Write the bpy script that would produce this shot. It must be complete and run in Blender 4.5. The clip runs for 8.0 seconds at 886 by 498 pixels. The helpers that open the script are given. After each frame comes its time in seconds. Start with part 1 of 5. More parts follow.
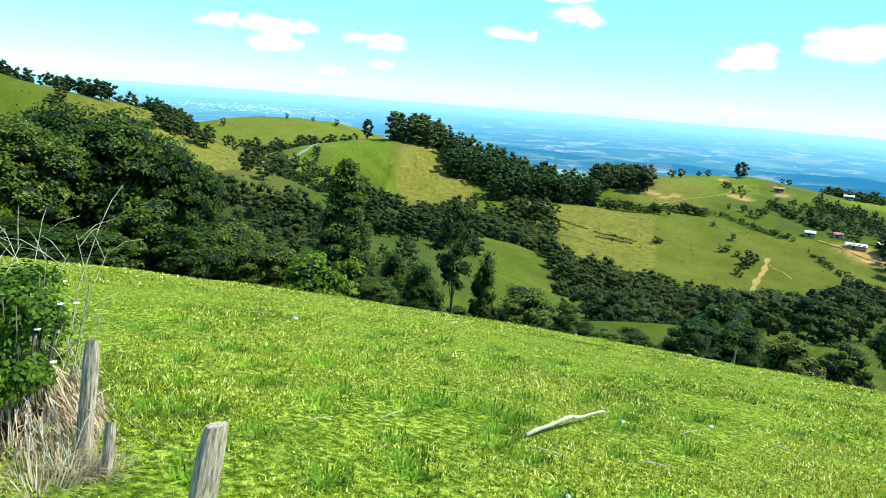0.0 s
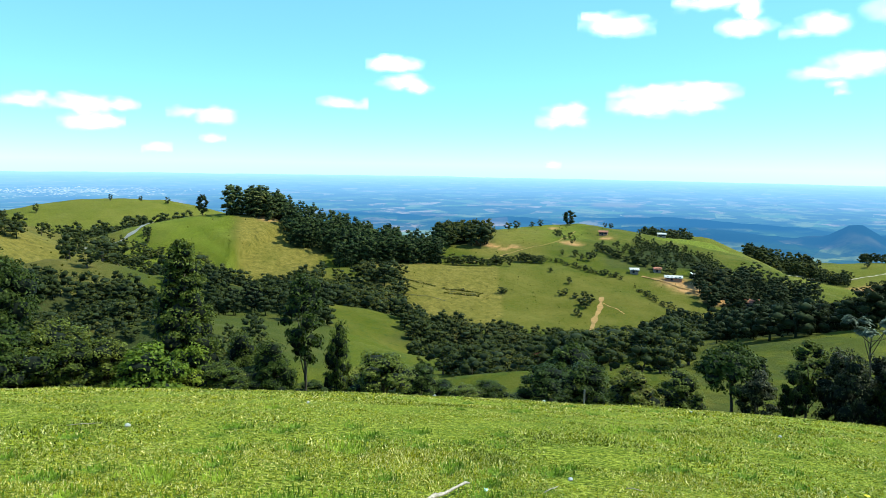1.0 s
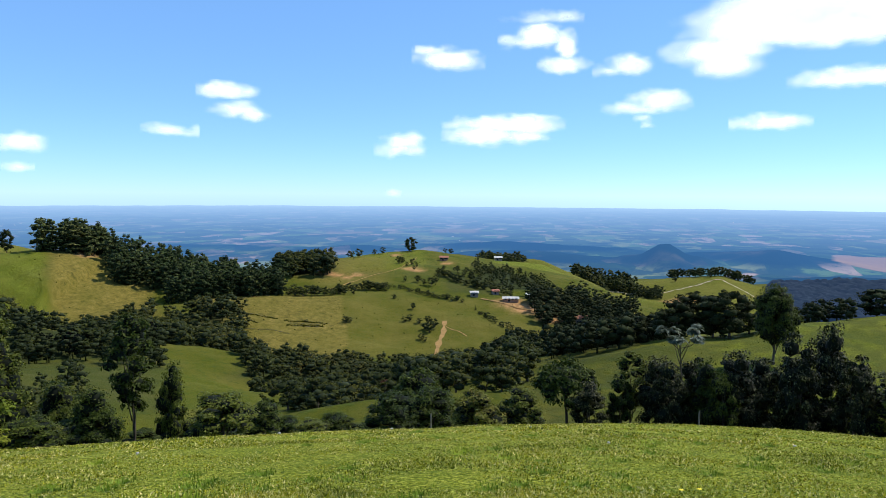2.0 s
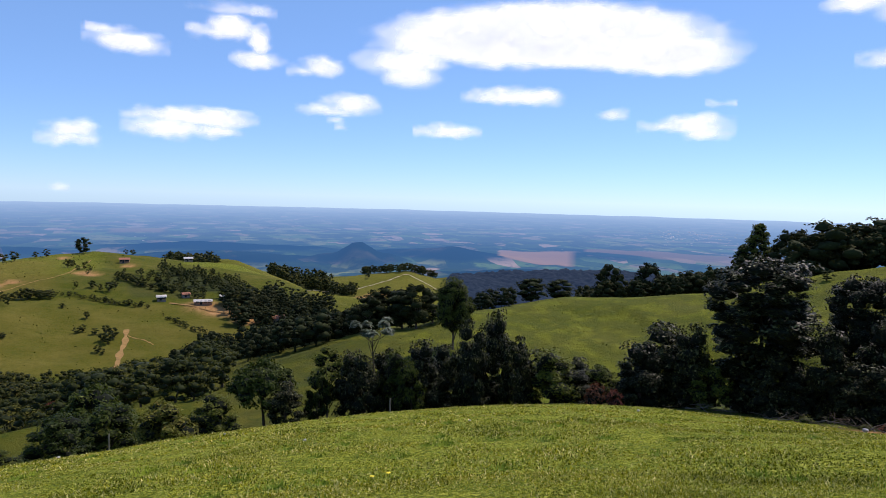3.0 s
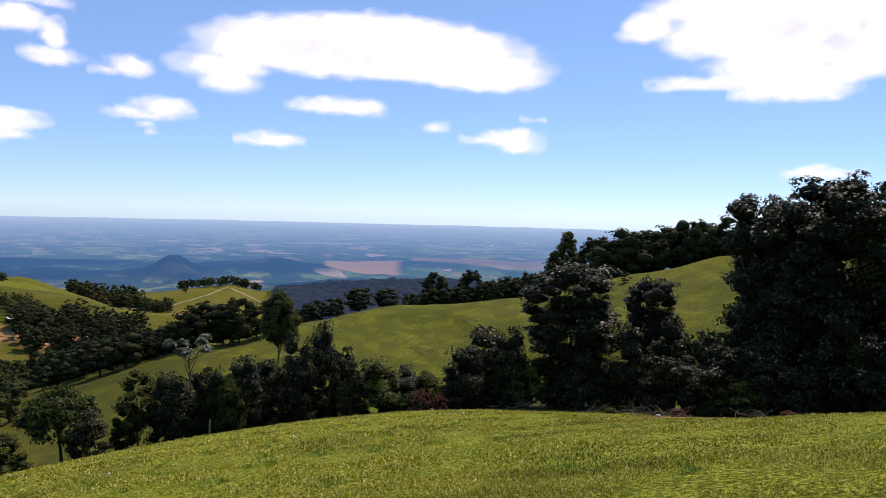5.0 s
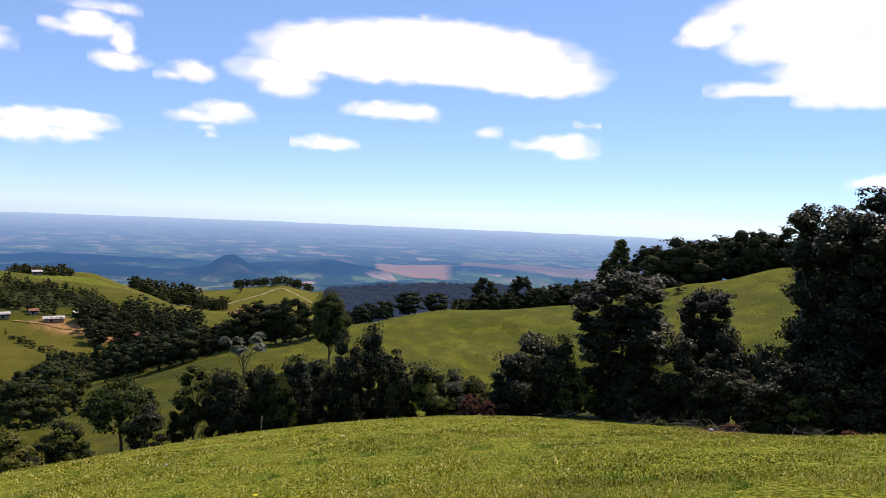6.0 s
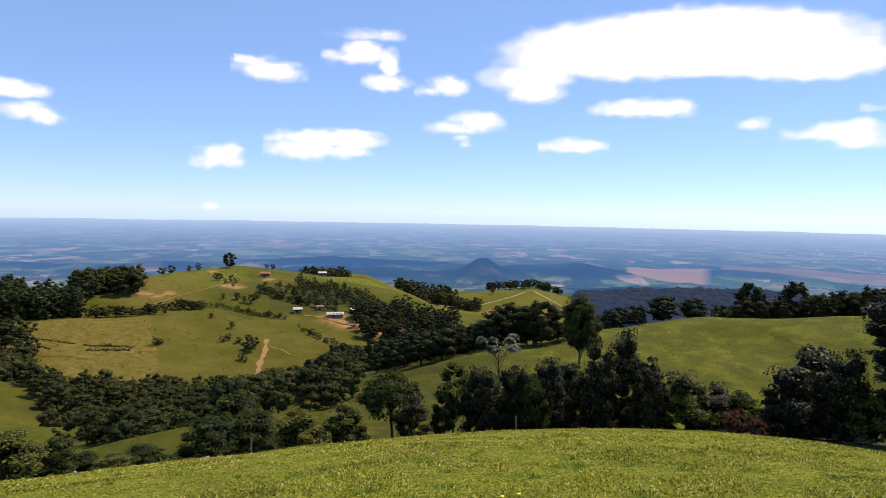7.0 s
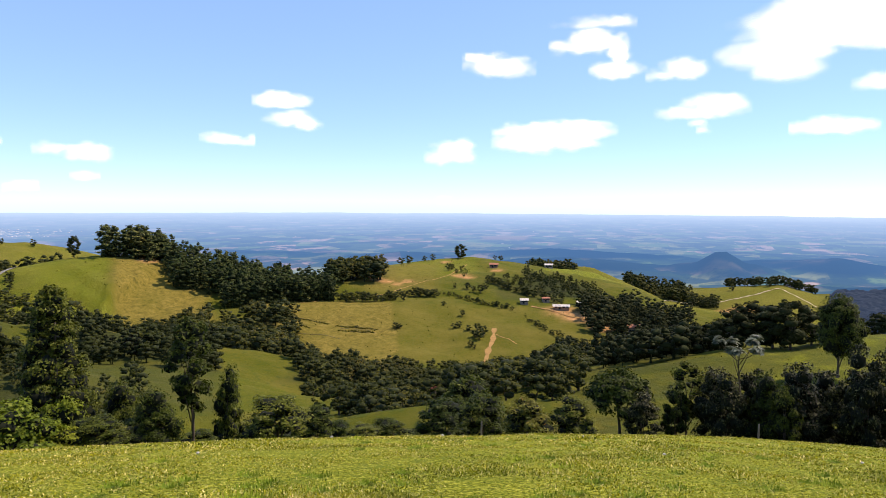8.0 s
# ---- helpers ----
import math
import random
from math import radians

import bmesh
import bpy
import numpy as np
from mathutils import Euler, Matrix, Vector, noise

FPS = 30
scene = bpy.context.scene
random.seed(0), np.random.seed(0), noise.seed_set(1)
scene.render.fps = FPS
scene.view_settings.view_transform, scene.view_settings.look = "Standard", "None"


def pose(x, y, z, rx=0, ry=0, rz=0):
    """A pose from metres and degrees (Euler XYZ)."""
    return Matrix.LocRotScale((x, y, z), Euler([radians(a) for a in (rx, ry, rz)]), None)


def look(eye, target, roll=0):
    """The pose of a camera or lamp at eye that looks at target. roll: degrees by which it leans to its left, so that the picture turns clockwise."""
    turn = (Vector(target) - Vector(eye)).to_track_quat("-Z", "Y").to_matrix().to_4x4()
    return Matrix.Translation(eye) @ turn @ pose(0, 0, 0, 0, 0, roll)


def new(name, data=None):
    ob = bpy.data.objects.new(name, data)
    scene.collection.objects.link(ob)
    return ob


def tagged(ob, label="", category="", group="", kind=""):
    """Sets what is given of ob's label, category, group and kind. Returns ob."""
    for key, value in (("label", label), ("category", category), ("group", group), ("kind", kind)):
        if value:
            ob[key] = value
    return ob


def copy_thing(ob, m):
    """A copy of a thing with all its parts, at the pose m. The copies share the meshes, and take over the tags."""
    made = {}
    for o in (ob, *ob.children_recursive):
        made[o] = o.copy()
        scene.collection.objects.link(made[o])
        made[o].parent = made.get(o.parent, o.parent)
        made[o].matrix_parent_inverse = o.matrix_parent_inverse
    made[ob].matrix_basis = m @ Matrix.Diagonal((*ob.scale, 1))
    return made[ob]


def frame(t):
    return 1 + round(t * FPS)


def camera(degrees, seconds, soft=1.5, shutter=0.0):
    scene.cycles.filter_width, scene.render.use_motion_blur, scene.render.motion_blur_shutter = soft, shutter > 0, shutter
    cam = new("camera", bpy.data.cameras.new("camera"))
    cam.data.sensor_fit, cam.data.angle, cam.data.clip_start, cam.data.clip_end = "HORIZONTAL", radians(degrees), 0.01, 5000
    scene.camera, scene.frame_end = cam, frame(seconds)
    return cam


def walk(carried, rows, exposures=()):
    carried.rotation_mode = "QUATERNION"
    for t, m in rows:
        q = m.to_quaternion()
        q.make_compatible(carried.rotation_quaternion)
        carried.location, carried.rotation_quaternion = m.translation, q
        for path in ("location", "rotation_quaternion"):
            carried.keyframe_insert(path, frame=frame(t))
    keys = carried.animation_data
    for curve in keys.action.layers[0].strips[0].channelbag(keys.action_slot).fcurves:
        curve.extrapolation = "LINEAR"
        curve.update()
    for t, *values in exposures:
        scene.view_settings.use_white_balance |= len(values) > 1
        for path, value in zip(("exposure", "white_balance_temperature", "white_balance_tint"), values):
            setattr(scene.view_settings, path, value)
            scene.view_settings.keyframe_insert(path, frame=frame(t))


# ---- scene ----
cam = camera(66.46, 8.0, soft=0.6)

PATH = [
    (0.0, pose(-0.069, -0.134, 1.470, 76.88, -4.22, 34.99)),
    (0.2, pose(-0.096, -0.079, 1.487, 78.42, -3.19, 30.82)),
    (0.5, pose(-0.075, -0.029, 1.521, 80.30, -1.60, 26.48)),
    (1.0, pose(-0.093, 0.051, 1.580, 82.89, -1.00, 21.49)),
    (1.2, pose(-0.087, 0.048, 1.597, 84.26, -0.10, 21.01)),
    (2.3, pose(-0.019, 0.005, 1.614, 85.65, -1.32, -0.52)),
    (2.5, pose(-0.000, -0.000, 1.600, 86.16, -1.76, -6.70)),
    (3.0, pose(0.039, 0.115, 1.586, 85.77, -1.57, -17.17)),
    (3.5, pose(0.127, 0.211, 1.562, 85.73, -1.73, -27.06)),
    (4.0, pose(0.183, 0.260, 1.554, 85.77, -2.54, -31.61)),
    (4.5, pose(0.159, 0.215, 1.580, 87.07, -1.82, -31.97)),
    (4.7, pose(0.169, 0.194, 1.573, 87.03, -1.63, -31.93)),
    (5.8, pose(0.104, 0.161, 1.608, 87.35, -2.69, -29.80)),
    (6.0, pose(0.104, 0.097, 1.591, 87.27, -2.51, -27.46)),
    (6.5, pose(0.009, 0.194, 1.609, 87.21, -1.66, -19.88)),
    (7.0, pose(-0.045, 0.186, 1.596, 86.88, -1.11, -6.66)),
    (7.5, pose(-0.065, -0.009, 1.588, 86.40, -0.74, 3.56)),
    (8.0, pose(-0.102, -0.067, 1.619, 85.98, -0.32, 12.33)),
]
EXPOSURES = [(0.0, 1.1, 5750, -28), (0.5, 0.88, 5680, -20), (1.2, 0.67, 5750, -8), (2.3, 0.04, 6050, 16), (3.5, -0.07, 6450, 22), (4.5, -0.05, 6700, 23), (6.0, 0.1, 6900, 25), (6.5, 0.0, 6800, 24), (8.0, 0.5, 7150, 24)]
walk(cam, PATH, EXPOSURES)


# ---- the lie of the land ----
EYE = 1.6


def spot(bearing, dist):
    """Plan place at a bearing (degrees to the left of north) and distance from the viewpoint."""
    a = radians(bearing)
    return -math.sin(a) * dist, math.cos(a) * dist


def lattice(ix, iy, seed):
    h = (ix * 374761393 + iy * 668265263 + seed * 974634777) & 0xFFFFFFFF
    h = ((h ^ (h >> 13)) * 1274126177) & 0xFFFFFFFF
    return ((h ^ (h >> 16)) & 0xFFFF) / 65535.0


def value_noise(x, y, size, seed=0):
    """Smooth noise of 0 to 1 over arrays, with lumps of that size in metres."""
    x, y = np.asarray(x, float) / size, np.asarray(y, float) / size
    ix, iy = np.floor(x).astype(np.int64), np.floor(y).astype(np.int64)
    fx, fy = x - ix, y - iy
    fx, fy = fx * fx * (3 - 2 * fx), fy * fy * (3 - 2 * fy)
    a, b = lattice(ix, iy, seed), lattice(ix + 1, iy, seed)
    c, d = lattice(ix, iy + 1, seed), lattice(ix + 1, iy + 1, seed)
    return (a + (b - a) * fx) * (1 - fy) + (c + (d - c) * fx) * fy


def fbm(x, y, size, seed=0, octaves=4):
    total, amp, norm = 0.0, 1.0, 0.0
    for o in range(octaves):
        total = total + amp * value_noise(x, y, size / 2 ** o, seed + o * 17)
        norm += amp
        amp *= 0.5
    return total / norm


def along(x, y, line):
    """Signed distance to a polyline of (bearing, distance, height) corners, the height along it, and whether the point lies on the viewpoint's side."""
    best = np.full(np.shape(x), 1e9)
    high = np.zeros(np.shape(x))
    side = np.zeros(np.shape(x))
    pts = [(*spot(b, d), z) for b, d, z in line]
    for (x0, y0, z0), (x1, y1, z1) in zip(pts, pts[1:]):
        dx, dy = x1 - x0, y1 - y0
        s = np.clip(((x - x0) * dx + (y - y0) * dy) / (dx * dx + dy * dy), 0, 1)
        px, py = x0 + s * dx, y0 + s * dy
        d = np.hypot(x - px, y - py)
        near = d < best
        best = np.where(near, d, best)
        high = np.where(near, z0 + s * (z1 - z0), high)
        side = np.where(near, np.where(np.hypot(x, y) < np.hypot(px, py), 1.0, -1.0), side)
    return best, high, side


# landforms: crest corners (bearing, distance, height), rounding, fall towards and away from the viewpoint
LANDFORMS = {
    "shoulder": ([(-2, 88, -23.5), (-5, 98, -23.4), (-14, 118, -22.4), (-23.5, 135, -20.7), (-30, 150, -19.2), (-38.8, 160, -17.2),
                  (-47.3, 165, -12.3), (-54.8, 175, -6.7), (-72, 190, 3)], 8, 0.13, 0.33),
    "left_hill": ([(90, 300, 14), (75, 300, 5), (67.7, 300, -3.6), (63.7, 305, -9.0), (61.1, 320, -12), (58.4, 380, -20.5),
                   (55.2, 420, -32.0), (52.3, 440, -37.5), (49.5, 450, -47.5)], 12, 0.46, 0.25),
    "knoll": ([(58, 215, -27), (54.5, 225, -29.6), (51.7, 228, -27.6), (48.7, 232, -29.3), (44.7, 235, -36)], 9, 0.22, 0.3),
    "bench": ([(46, 150, -32), (38, 180, -39), (33, 200, -46), (29, 210, -54)], 14, 0.12, 0.2),
    "grove_hill": ([(52, 410, -44), (47.8, 430, -45), (45.4, 440, -38.4), (42.5, 450, -34.6), (39.5, 455, -31.8), (37, 455, -32.6),
                    (34, 450, -37.8), (30, 430, -47), (26, 410, -55)], 16, 0.17, 0.25),
    "brow": ([(30, 355, -56), (26, 360, -52.8), (21, 366, -54), (16.8, 370, -55), (11, 380, -58.6), (7, 390, -61.5), (2.7, 385, -71)], 12, 0.25, 0.12),
    "farm_hill": ([(27, 400, -56.5), (21.7, 430, -50.4), (18.3, 460, -46.8), (16, 490, -44.7), (13.6, 520, -44.8), (10.8, 548, -44.6),
                   (9.4, 550, -43.6), (6.2, 560, -48.4), (3, 570, -53.3), (0, 590, -58.0), (-2.6, 600, -69), (-4.4, 600, -84)], 18, 0.085, 0.2),
    "road_hill": ([(5, 690, -66), (2.9, 700, -68), (0.1, 705, -64.6), (-2.4, 720, -78), (-7.7, 740, -90), (-11.6, 740, -82.7),
                   (-14.4, 740, -78.8), (-17.1, 740, -88)], 20, 0.12, 0.16),
    "far_hill": ([(56, 760, -52), (52.6, 750, -43), (49.6, 750, -39), (46.9, 750, -37.7), (43.7, 750, -40.3), (41.6, 745, -45.6), (38, 740, -58)], 25, 0.14, 0.2),
    "cone_hill": ([(-8.2, 1050, -86), (-9.7, 1050, -71), (-10.5, 1050, -70), (-12.0, 1055, -85)], 16, 0.30, 0.3),
    "mid_ridge": ([(-11, 1200, -95), (-15, 1170, -84), (-18, 1160, -82), (-21, 1180, -92)], 20, 0.2, 0.2),
    "west_ridge": ([(9, 1330, -95), (4, 1290, -87), (-1, 1260, -88), (-6, 1270, -94)], 22, 0.16, 0.2),
    "north_ridge": ([(22, 1200, -96), (16, 1230, -90), (12, 1210, -95)], 22, 0.15, 0.2),
    "low_ridge": ([(-5, 1000, -96), (-3, 1040, -88), (2, 1080, -86), (7, 1100, -94)], 25, 0.15, 0.15),
    "wooded_ridge": ([(-18, 900, -96), (-22, 880, -88), (-29, 860, -85), (-36, 850, -83), (-44, 850, -80)], 25, 0.2, 0.2),
}


def ground(x, y):
    """Height of the ground at arrays of plan places."""
    x, y = np.asarray(x, float), np.asarray(y, float)
    r = np.hypot(x, y)
    fx, fy = spot(14.95, 1.0)
    pasture = -0.2591 * (x * fx + y * fy) - 0.00165 * r * r
    for b, d, size, h in ((-62, 34, 13, -3.15), (-38, 32, 11, 0.68), (-12, 32, 11, 0.33), (52, 27, 13, 0.23)):
        cx, cy = spot(b, d)
        pasture = pasture + h * np.exp(-((x - cx) ** 2 + (y - cy) ** 2) / (2 * size * size))
    pasture = pasture + 0.10 * (value_noise(x, y, 2.3, 5) - 0.5) * np.clip(r / 6, 0, 1)
    far = np.clip((r - 150) / 800, 0, 1)
    valley = -66 - 34 * far + 0.0042 * np.clip(r - 950, 0, None) + 10 * (fbm(x, y, 170, 3) - 0.5)
    for b, d, size, deep in ((-26, 640, 120, 20), (-34, 560, 130, 16), (-19, 560, 90, 10)):
        cx, cy = spot(b, d)
        valley = valley - deep * np.exp(-((x - cx) ** 2 + (y - cy) ** 2) / (2 * size * size))
    k = 2.2
    total = np.exp(np.clip((pasture - valley) / k, -60, 60)) + 1.0
    for line, round_, front, back in LANDFORMS.values():
        d, high, side = along(x, y, line)
        fall = np.where(side > 0, front, back)
        z = high - fall * (np.sqrt(d * d + round_ * round_) - round_)
        total = total + np.exp(np.clip((z - valley) / k, -60, 60))
    z = valley + k * np.log(total)
    rough = np.clip((r - 50) / 60, 0, 1)
    z = z + rough * (2.4 * (fbm(x, y, 34, 11) - 0.5) + 1.2 * (fbm(x, y, 11, 12, 2) - 0.5))
    z = z + np.clip((r - 860) / 80, 0, 1) * np.clip((1500 - r) / 300, 0, 1) * (9.0 * (fbm(x, y, 75, 15) - 0.5))
    return z

# ---- world, sun ----
SUN_BEARING, SUN_HEIGHT = -63.0, 55.0
world = bpy.data.worlds.new("sky")
scene.world = world
world.use_nodes = True
wn = world.node_tree.nodes
sky = wn.new("ShaderNodeTexSky")
sky.sky_type = "NISHITA"
sky.sun_disc = False
sky.sun_elevation = radians(SUN_HEIGHT)
sky.sun_rotation = radians(-SUN_BEARING)
sky.altitude = 900
sky.air_density = 0.8
sky.dust_density = 0.05
sky.ozone_density = 4.0
tint = wn.new("ShaderNodeMix")
tint.data_type, tint.blend_type = "RGBA", "MULTIPLY"
tint.inputs["Factor"].default_value = 1.0
tint.inputs["B"].default_value = (0.86, 1.015, 1.13, 1)
wn["Background"].inputs["Strength"].default_value = 0.15
world.node_tree.links.new(sky.outputs["Color"], tint.inputs["A"])
even = wn.new("ShaderNodeMix")
even.data_type = "RGBA"
even.inputs["Factor"].default_value = 0.42
even.inputs["B"].default_value = (1.80, 3.45, 5.8, 1)
world.node_tree.links.new(tint.outputs["Result"], even.inputs["A"])
world.node_tree.links.new(even.outputs["Result"], wn["Background"].inputs["Color"])

sun = new("sun", bpy.data.lights.new("sun", "SUN"))
sun.data.energy = 4.8
sun.data.angle = radians(0.53)
sun.data.color = (1.0, 0.91, 0.77)
sa, se = radians(SUN_BEARING), radians(SUN_HEIGHT)
sun_way = Vector((-math.sin(sa) * math.cos(se), math.cos(sa) * math.cos(se), math.sin(se)))
sun.matrix_world = look(sun_way * 100, (0, 0, 0))


# ---- materials ----
def material(name, rough=0.8, spec=0.3):
    m = bpy.data.materials.new(name)
    m.use_nodes = True
    b = m.node_tree.nodes["Principled BSDF"]
    b.inputs["Roughness"].default_value = rough
    b.inputs["Specular IOR Level"].default_value = spec
    return m, m.node_tree.nodes, m.node_tree.links, b


def noise_node(n, l, scale, detail=4.0, rough=0.55, vector=None):
    t = n.new("ShaderNodeTexNoise")
    t.inputs["Scale"].default_value = scale
    t.inputs["Detail"].default_value = detail
    t.inputs["Roughness"].default_value = rough
    if vector is not None:
        l.new(vector, t.inputs["Vector"])
    return t.outputs["Fac"]


def ramp(n, l, fac, stops):
    r = n.new("ShaderNodeValToRGB")
    e = r.color_ramp.elements
    while len(e) < len(stops):
        e.new(0.5)
    for k, (p, c) in zip(e, stops):
        k.position, k.color = p, (*c, 1)
    l.new(fac, r.inputs["Fac"])
    return r.outputs["Color"]


def mix(n, l, fac, a, b, how="MIX"):
    x = n.new("ShaderNodeMix")
    x.data_type, x.blend_type = "RGBA", how
    for s, v in ((x.inputs["Factor"], fac), (x.inputs["A"], a), (x.inputs["B"], b)):
        if isinstance(v, (int, float)):
            s.default_value = v
        elif isinstance(v, tuple):
            s.default_value = (*v, 1)
        else:
            l.new(v, s)
    return x.outputs["Result"]


def calc(n, l, how, a, b):
    x = n.new("ShaderNodeMath")
    x.operation = how
    for s, v in zip(x.inputs, (a, b)):
        if isinstance(v, (int, float)):
            s.default_value = v
        else:
            l.new(v, s)
    return x.outputs[0]


def bump(n, l, b, height, strength, dist):
    k = n.new("ShaderNodeBump")
    k.inputs["Strength"].default_value = strength
    k.inputs["Distance"].default_value = dist
    l.new(height, k.inputs["Height"])
    l.new(k.outputs["Normal"], b.inputs["Normal"])


def place_of(n):
    return n.new("ShaderNodeNewGeometry").outputs["Position"]


def attribute(n, name):
    a = n.new("ShaderNodeAttribute")
    a.attribute_name = name
    return a.outputs["Fac"]


def leaf_material(name, dark, light, tip, thin=0.14, rough=0.6, spec=0.12, gap_shade=0.85, tips=0.90):
    """Foliage: each leaf its own shade, each plant a little different, some light through the blade."""
    m, n, l, b = material(name, rough, spec)
    geo = n.new("ShaderNodeNewGeometry")
    info = n.new("ShaderNodeObjectInfo")
    col = ramp(n, l, geo.outputs["Random Per Island"], [(0.0, dark), (0.5, light), (tips, light), (1.0, tip)])
    patch = noise_node(n, l, 0.55, 2.0, 0.5, geo.outputs["Position"])
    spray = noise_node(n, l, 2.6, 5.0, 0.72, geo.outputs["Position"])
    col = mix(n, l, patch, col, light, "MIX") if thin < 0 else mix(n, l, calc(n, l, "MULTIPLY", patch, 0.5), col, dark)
    # noise darkening painted in as shade between the leaves
    col = mix(n, l, ramp(n, l, spray, [(0.38, (gap_shade, gap_shade, gap_shade)), (0.56, (0, 0, 0))]), col, tuple(0.35 * v for v in dark))
    hsv = n.new("ShaderNodeHueSaturation")
    l.new(col, hsv.inputs["Color"])
    tone = attribute(n, "tone")
    both = calc(n, l, "ADD", calc(n, l, "SUBTRACT", info.outputs["Random"], 0.5), tone)
    l.new(calc(n, l, "SUBTRACT", 0.480, calc(n, l, "MULTIPLY", both, 0.045)), hsv.inputs["Hue"])
    l.new(calc(n, l, "ADD", 1.0, calc(n, l, "MULTIPLY", both, 0.85)), hsv.inputs["Value"])
    col = hsv.outputs["Color"]
    l.new(col, b.inputs["Base Color"])
    tr = n.new("ShaderNodeBsdfTranslucent")
    l.new(mix(n, l, 1.0, col, (1.0, 1.0, 0.55), "MULTIPLY"), tr.inputs["Color"])
    ms = n.new("ShaderNodeMixShader")
    ms.inputs[0].default_value = abs(thin)
    l.new(b.outputs[0], ms.inputs[1])
    l.new(tr.outputs[0], ms.inputs[2])
    l.new(ms.outputs[0], n["Material Output"].inputs["Surface"])
    return m


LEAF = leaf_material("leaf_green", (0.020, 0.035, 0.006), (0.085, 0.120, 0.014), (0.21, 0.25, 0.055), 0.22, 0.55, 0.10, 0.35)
# leaves coloured near-black for backlight, pale tips for sunlit shine
LEAF_BACKLIT = leaf_material("leaf_backlit", (0.003, 0.005, 0.001), (0.024, 0.031, 0.005), (0.18, 0.20, 0.075), 0.03, 0.5, 0.13, 0.5, 0.80)
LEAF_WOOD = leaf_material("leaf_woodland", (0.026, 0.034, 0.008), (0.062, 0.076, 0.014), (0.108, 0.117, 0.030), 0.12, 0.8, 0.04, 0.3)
# conifer green, also the backlit dark painted on ridge and crest trees
LEAF_PINE_BACKLIT = leaf_material("leaf_conifer_backlit", (0.008, 0.012, 0.004), (0.026, 0.034, 0.009), (0.062, 0.072, 0.024), 0.06, 0.8, 0.04, 0.3)
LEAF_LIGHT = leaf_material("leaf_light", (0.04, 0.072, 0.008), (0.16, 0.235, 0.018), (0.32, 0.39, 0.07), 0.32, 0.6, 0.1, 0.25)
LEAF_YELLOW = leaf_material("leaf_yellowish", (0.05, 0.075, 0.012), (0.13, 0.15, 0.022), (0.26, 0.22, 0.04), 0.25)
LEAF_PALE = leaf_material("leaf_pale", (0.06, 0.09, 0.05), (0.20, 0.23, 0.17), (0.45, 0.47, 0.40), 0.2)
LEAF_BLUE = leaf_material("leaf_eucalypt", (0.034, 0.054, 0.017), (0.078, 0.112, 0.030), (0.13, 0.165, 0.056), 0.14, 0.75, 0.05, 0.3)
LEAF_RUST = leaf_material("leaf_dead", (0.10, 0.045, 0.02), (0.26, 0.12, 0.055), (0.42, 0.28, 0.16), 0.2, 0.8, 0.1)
# many near-white blades put sun glints into the grass colour
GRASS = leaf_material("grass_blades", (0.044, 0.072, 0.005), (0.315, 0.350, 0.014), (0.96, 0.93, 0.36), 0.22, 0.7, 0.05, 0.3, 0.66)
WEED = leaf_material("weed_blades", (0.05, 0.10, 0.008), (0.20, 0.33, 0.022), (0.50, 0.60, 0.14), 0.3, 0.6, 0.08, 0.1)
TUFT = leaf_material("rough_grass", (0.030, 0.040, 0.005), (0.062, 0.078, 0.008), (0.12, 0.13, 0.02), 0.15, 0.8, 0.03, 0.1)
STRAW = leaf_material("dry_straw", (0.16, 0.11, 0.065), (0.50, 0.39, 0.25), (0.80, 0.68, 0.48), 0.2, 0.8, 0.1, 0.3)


def bark_material(name, dark, light, scale):
    m, n, l, b = material(name, 0.9, 0.15)
    co = n.new("ShaderNodeTexCoord").outputs["Object"]
    mp = n.new("ShaderNodeMapping")
    mp.inputs["Scale"].default_value = (1, 1, 0.12)
    l.new(co, mp.inputs["Vector"])
    grain = noise_node(n, l, scale, 6, 0.65, mp.outputs[0])
    blot = noise_node(n, l, scale * 0.13, 3, 0.5, co)
    col = ramp(n, l, grain, [(0.35, dark), (0.62, light)])
    col = mix(n, l, calc(n, l, "MULTIPLY", blot, 0.6), col, tuple(v * 0.55 for v in light))
    l.new(col, b.inputs["Base Color"])
    bump(n, l, b, grain, 0.8, 0.01)
    return m


BARK = bark_material("bark", (0.035, 0.026, 0.018), (0.15, 0.12, 0.09), 30)
BARK_PALE = bark_material("pale_bark", (0.10, 0.08, 0.065), (0.27, 0.24, 0.20), 25)
OLD_WOOD = bark_material("weathered_wood", (0.05, 0.034, 0.025), (0.60, 0.44, 0.35), 90)
TWIG = bark_material("dry_twig", (0.13, 0.10, 0.075), (0.58, 0.47, 0.37), 60)


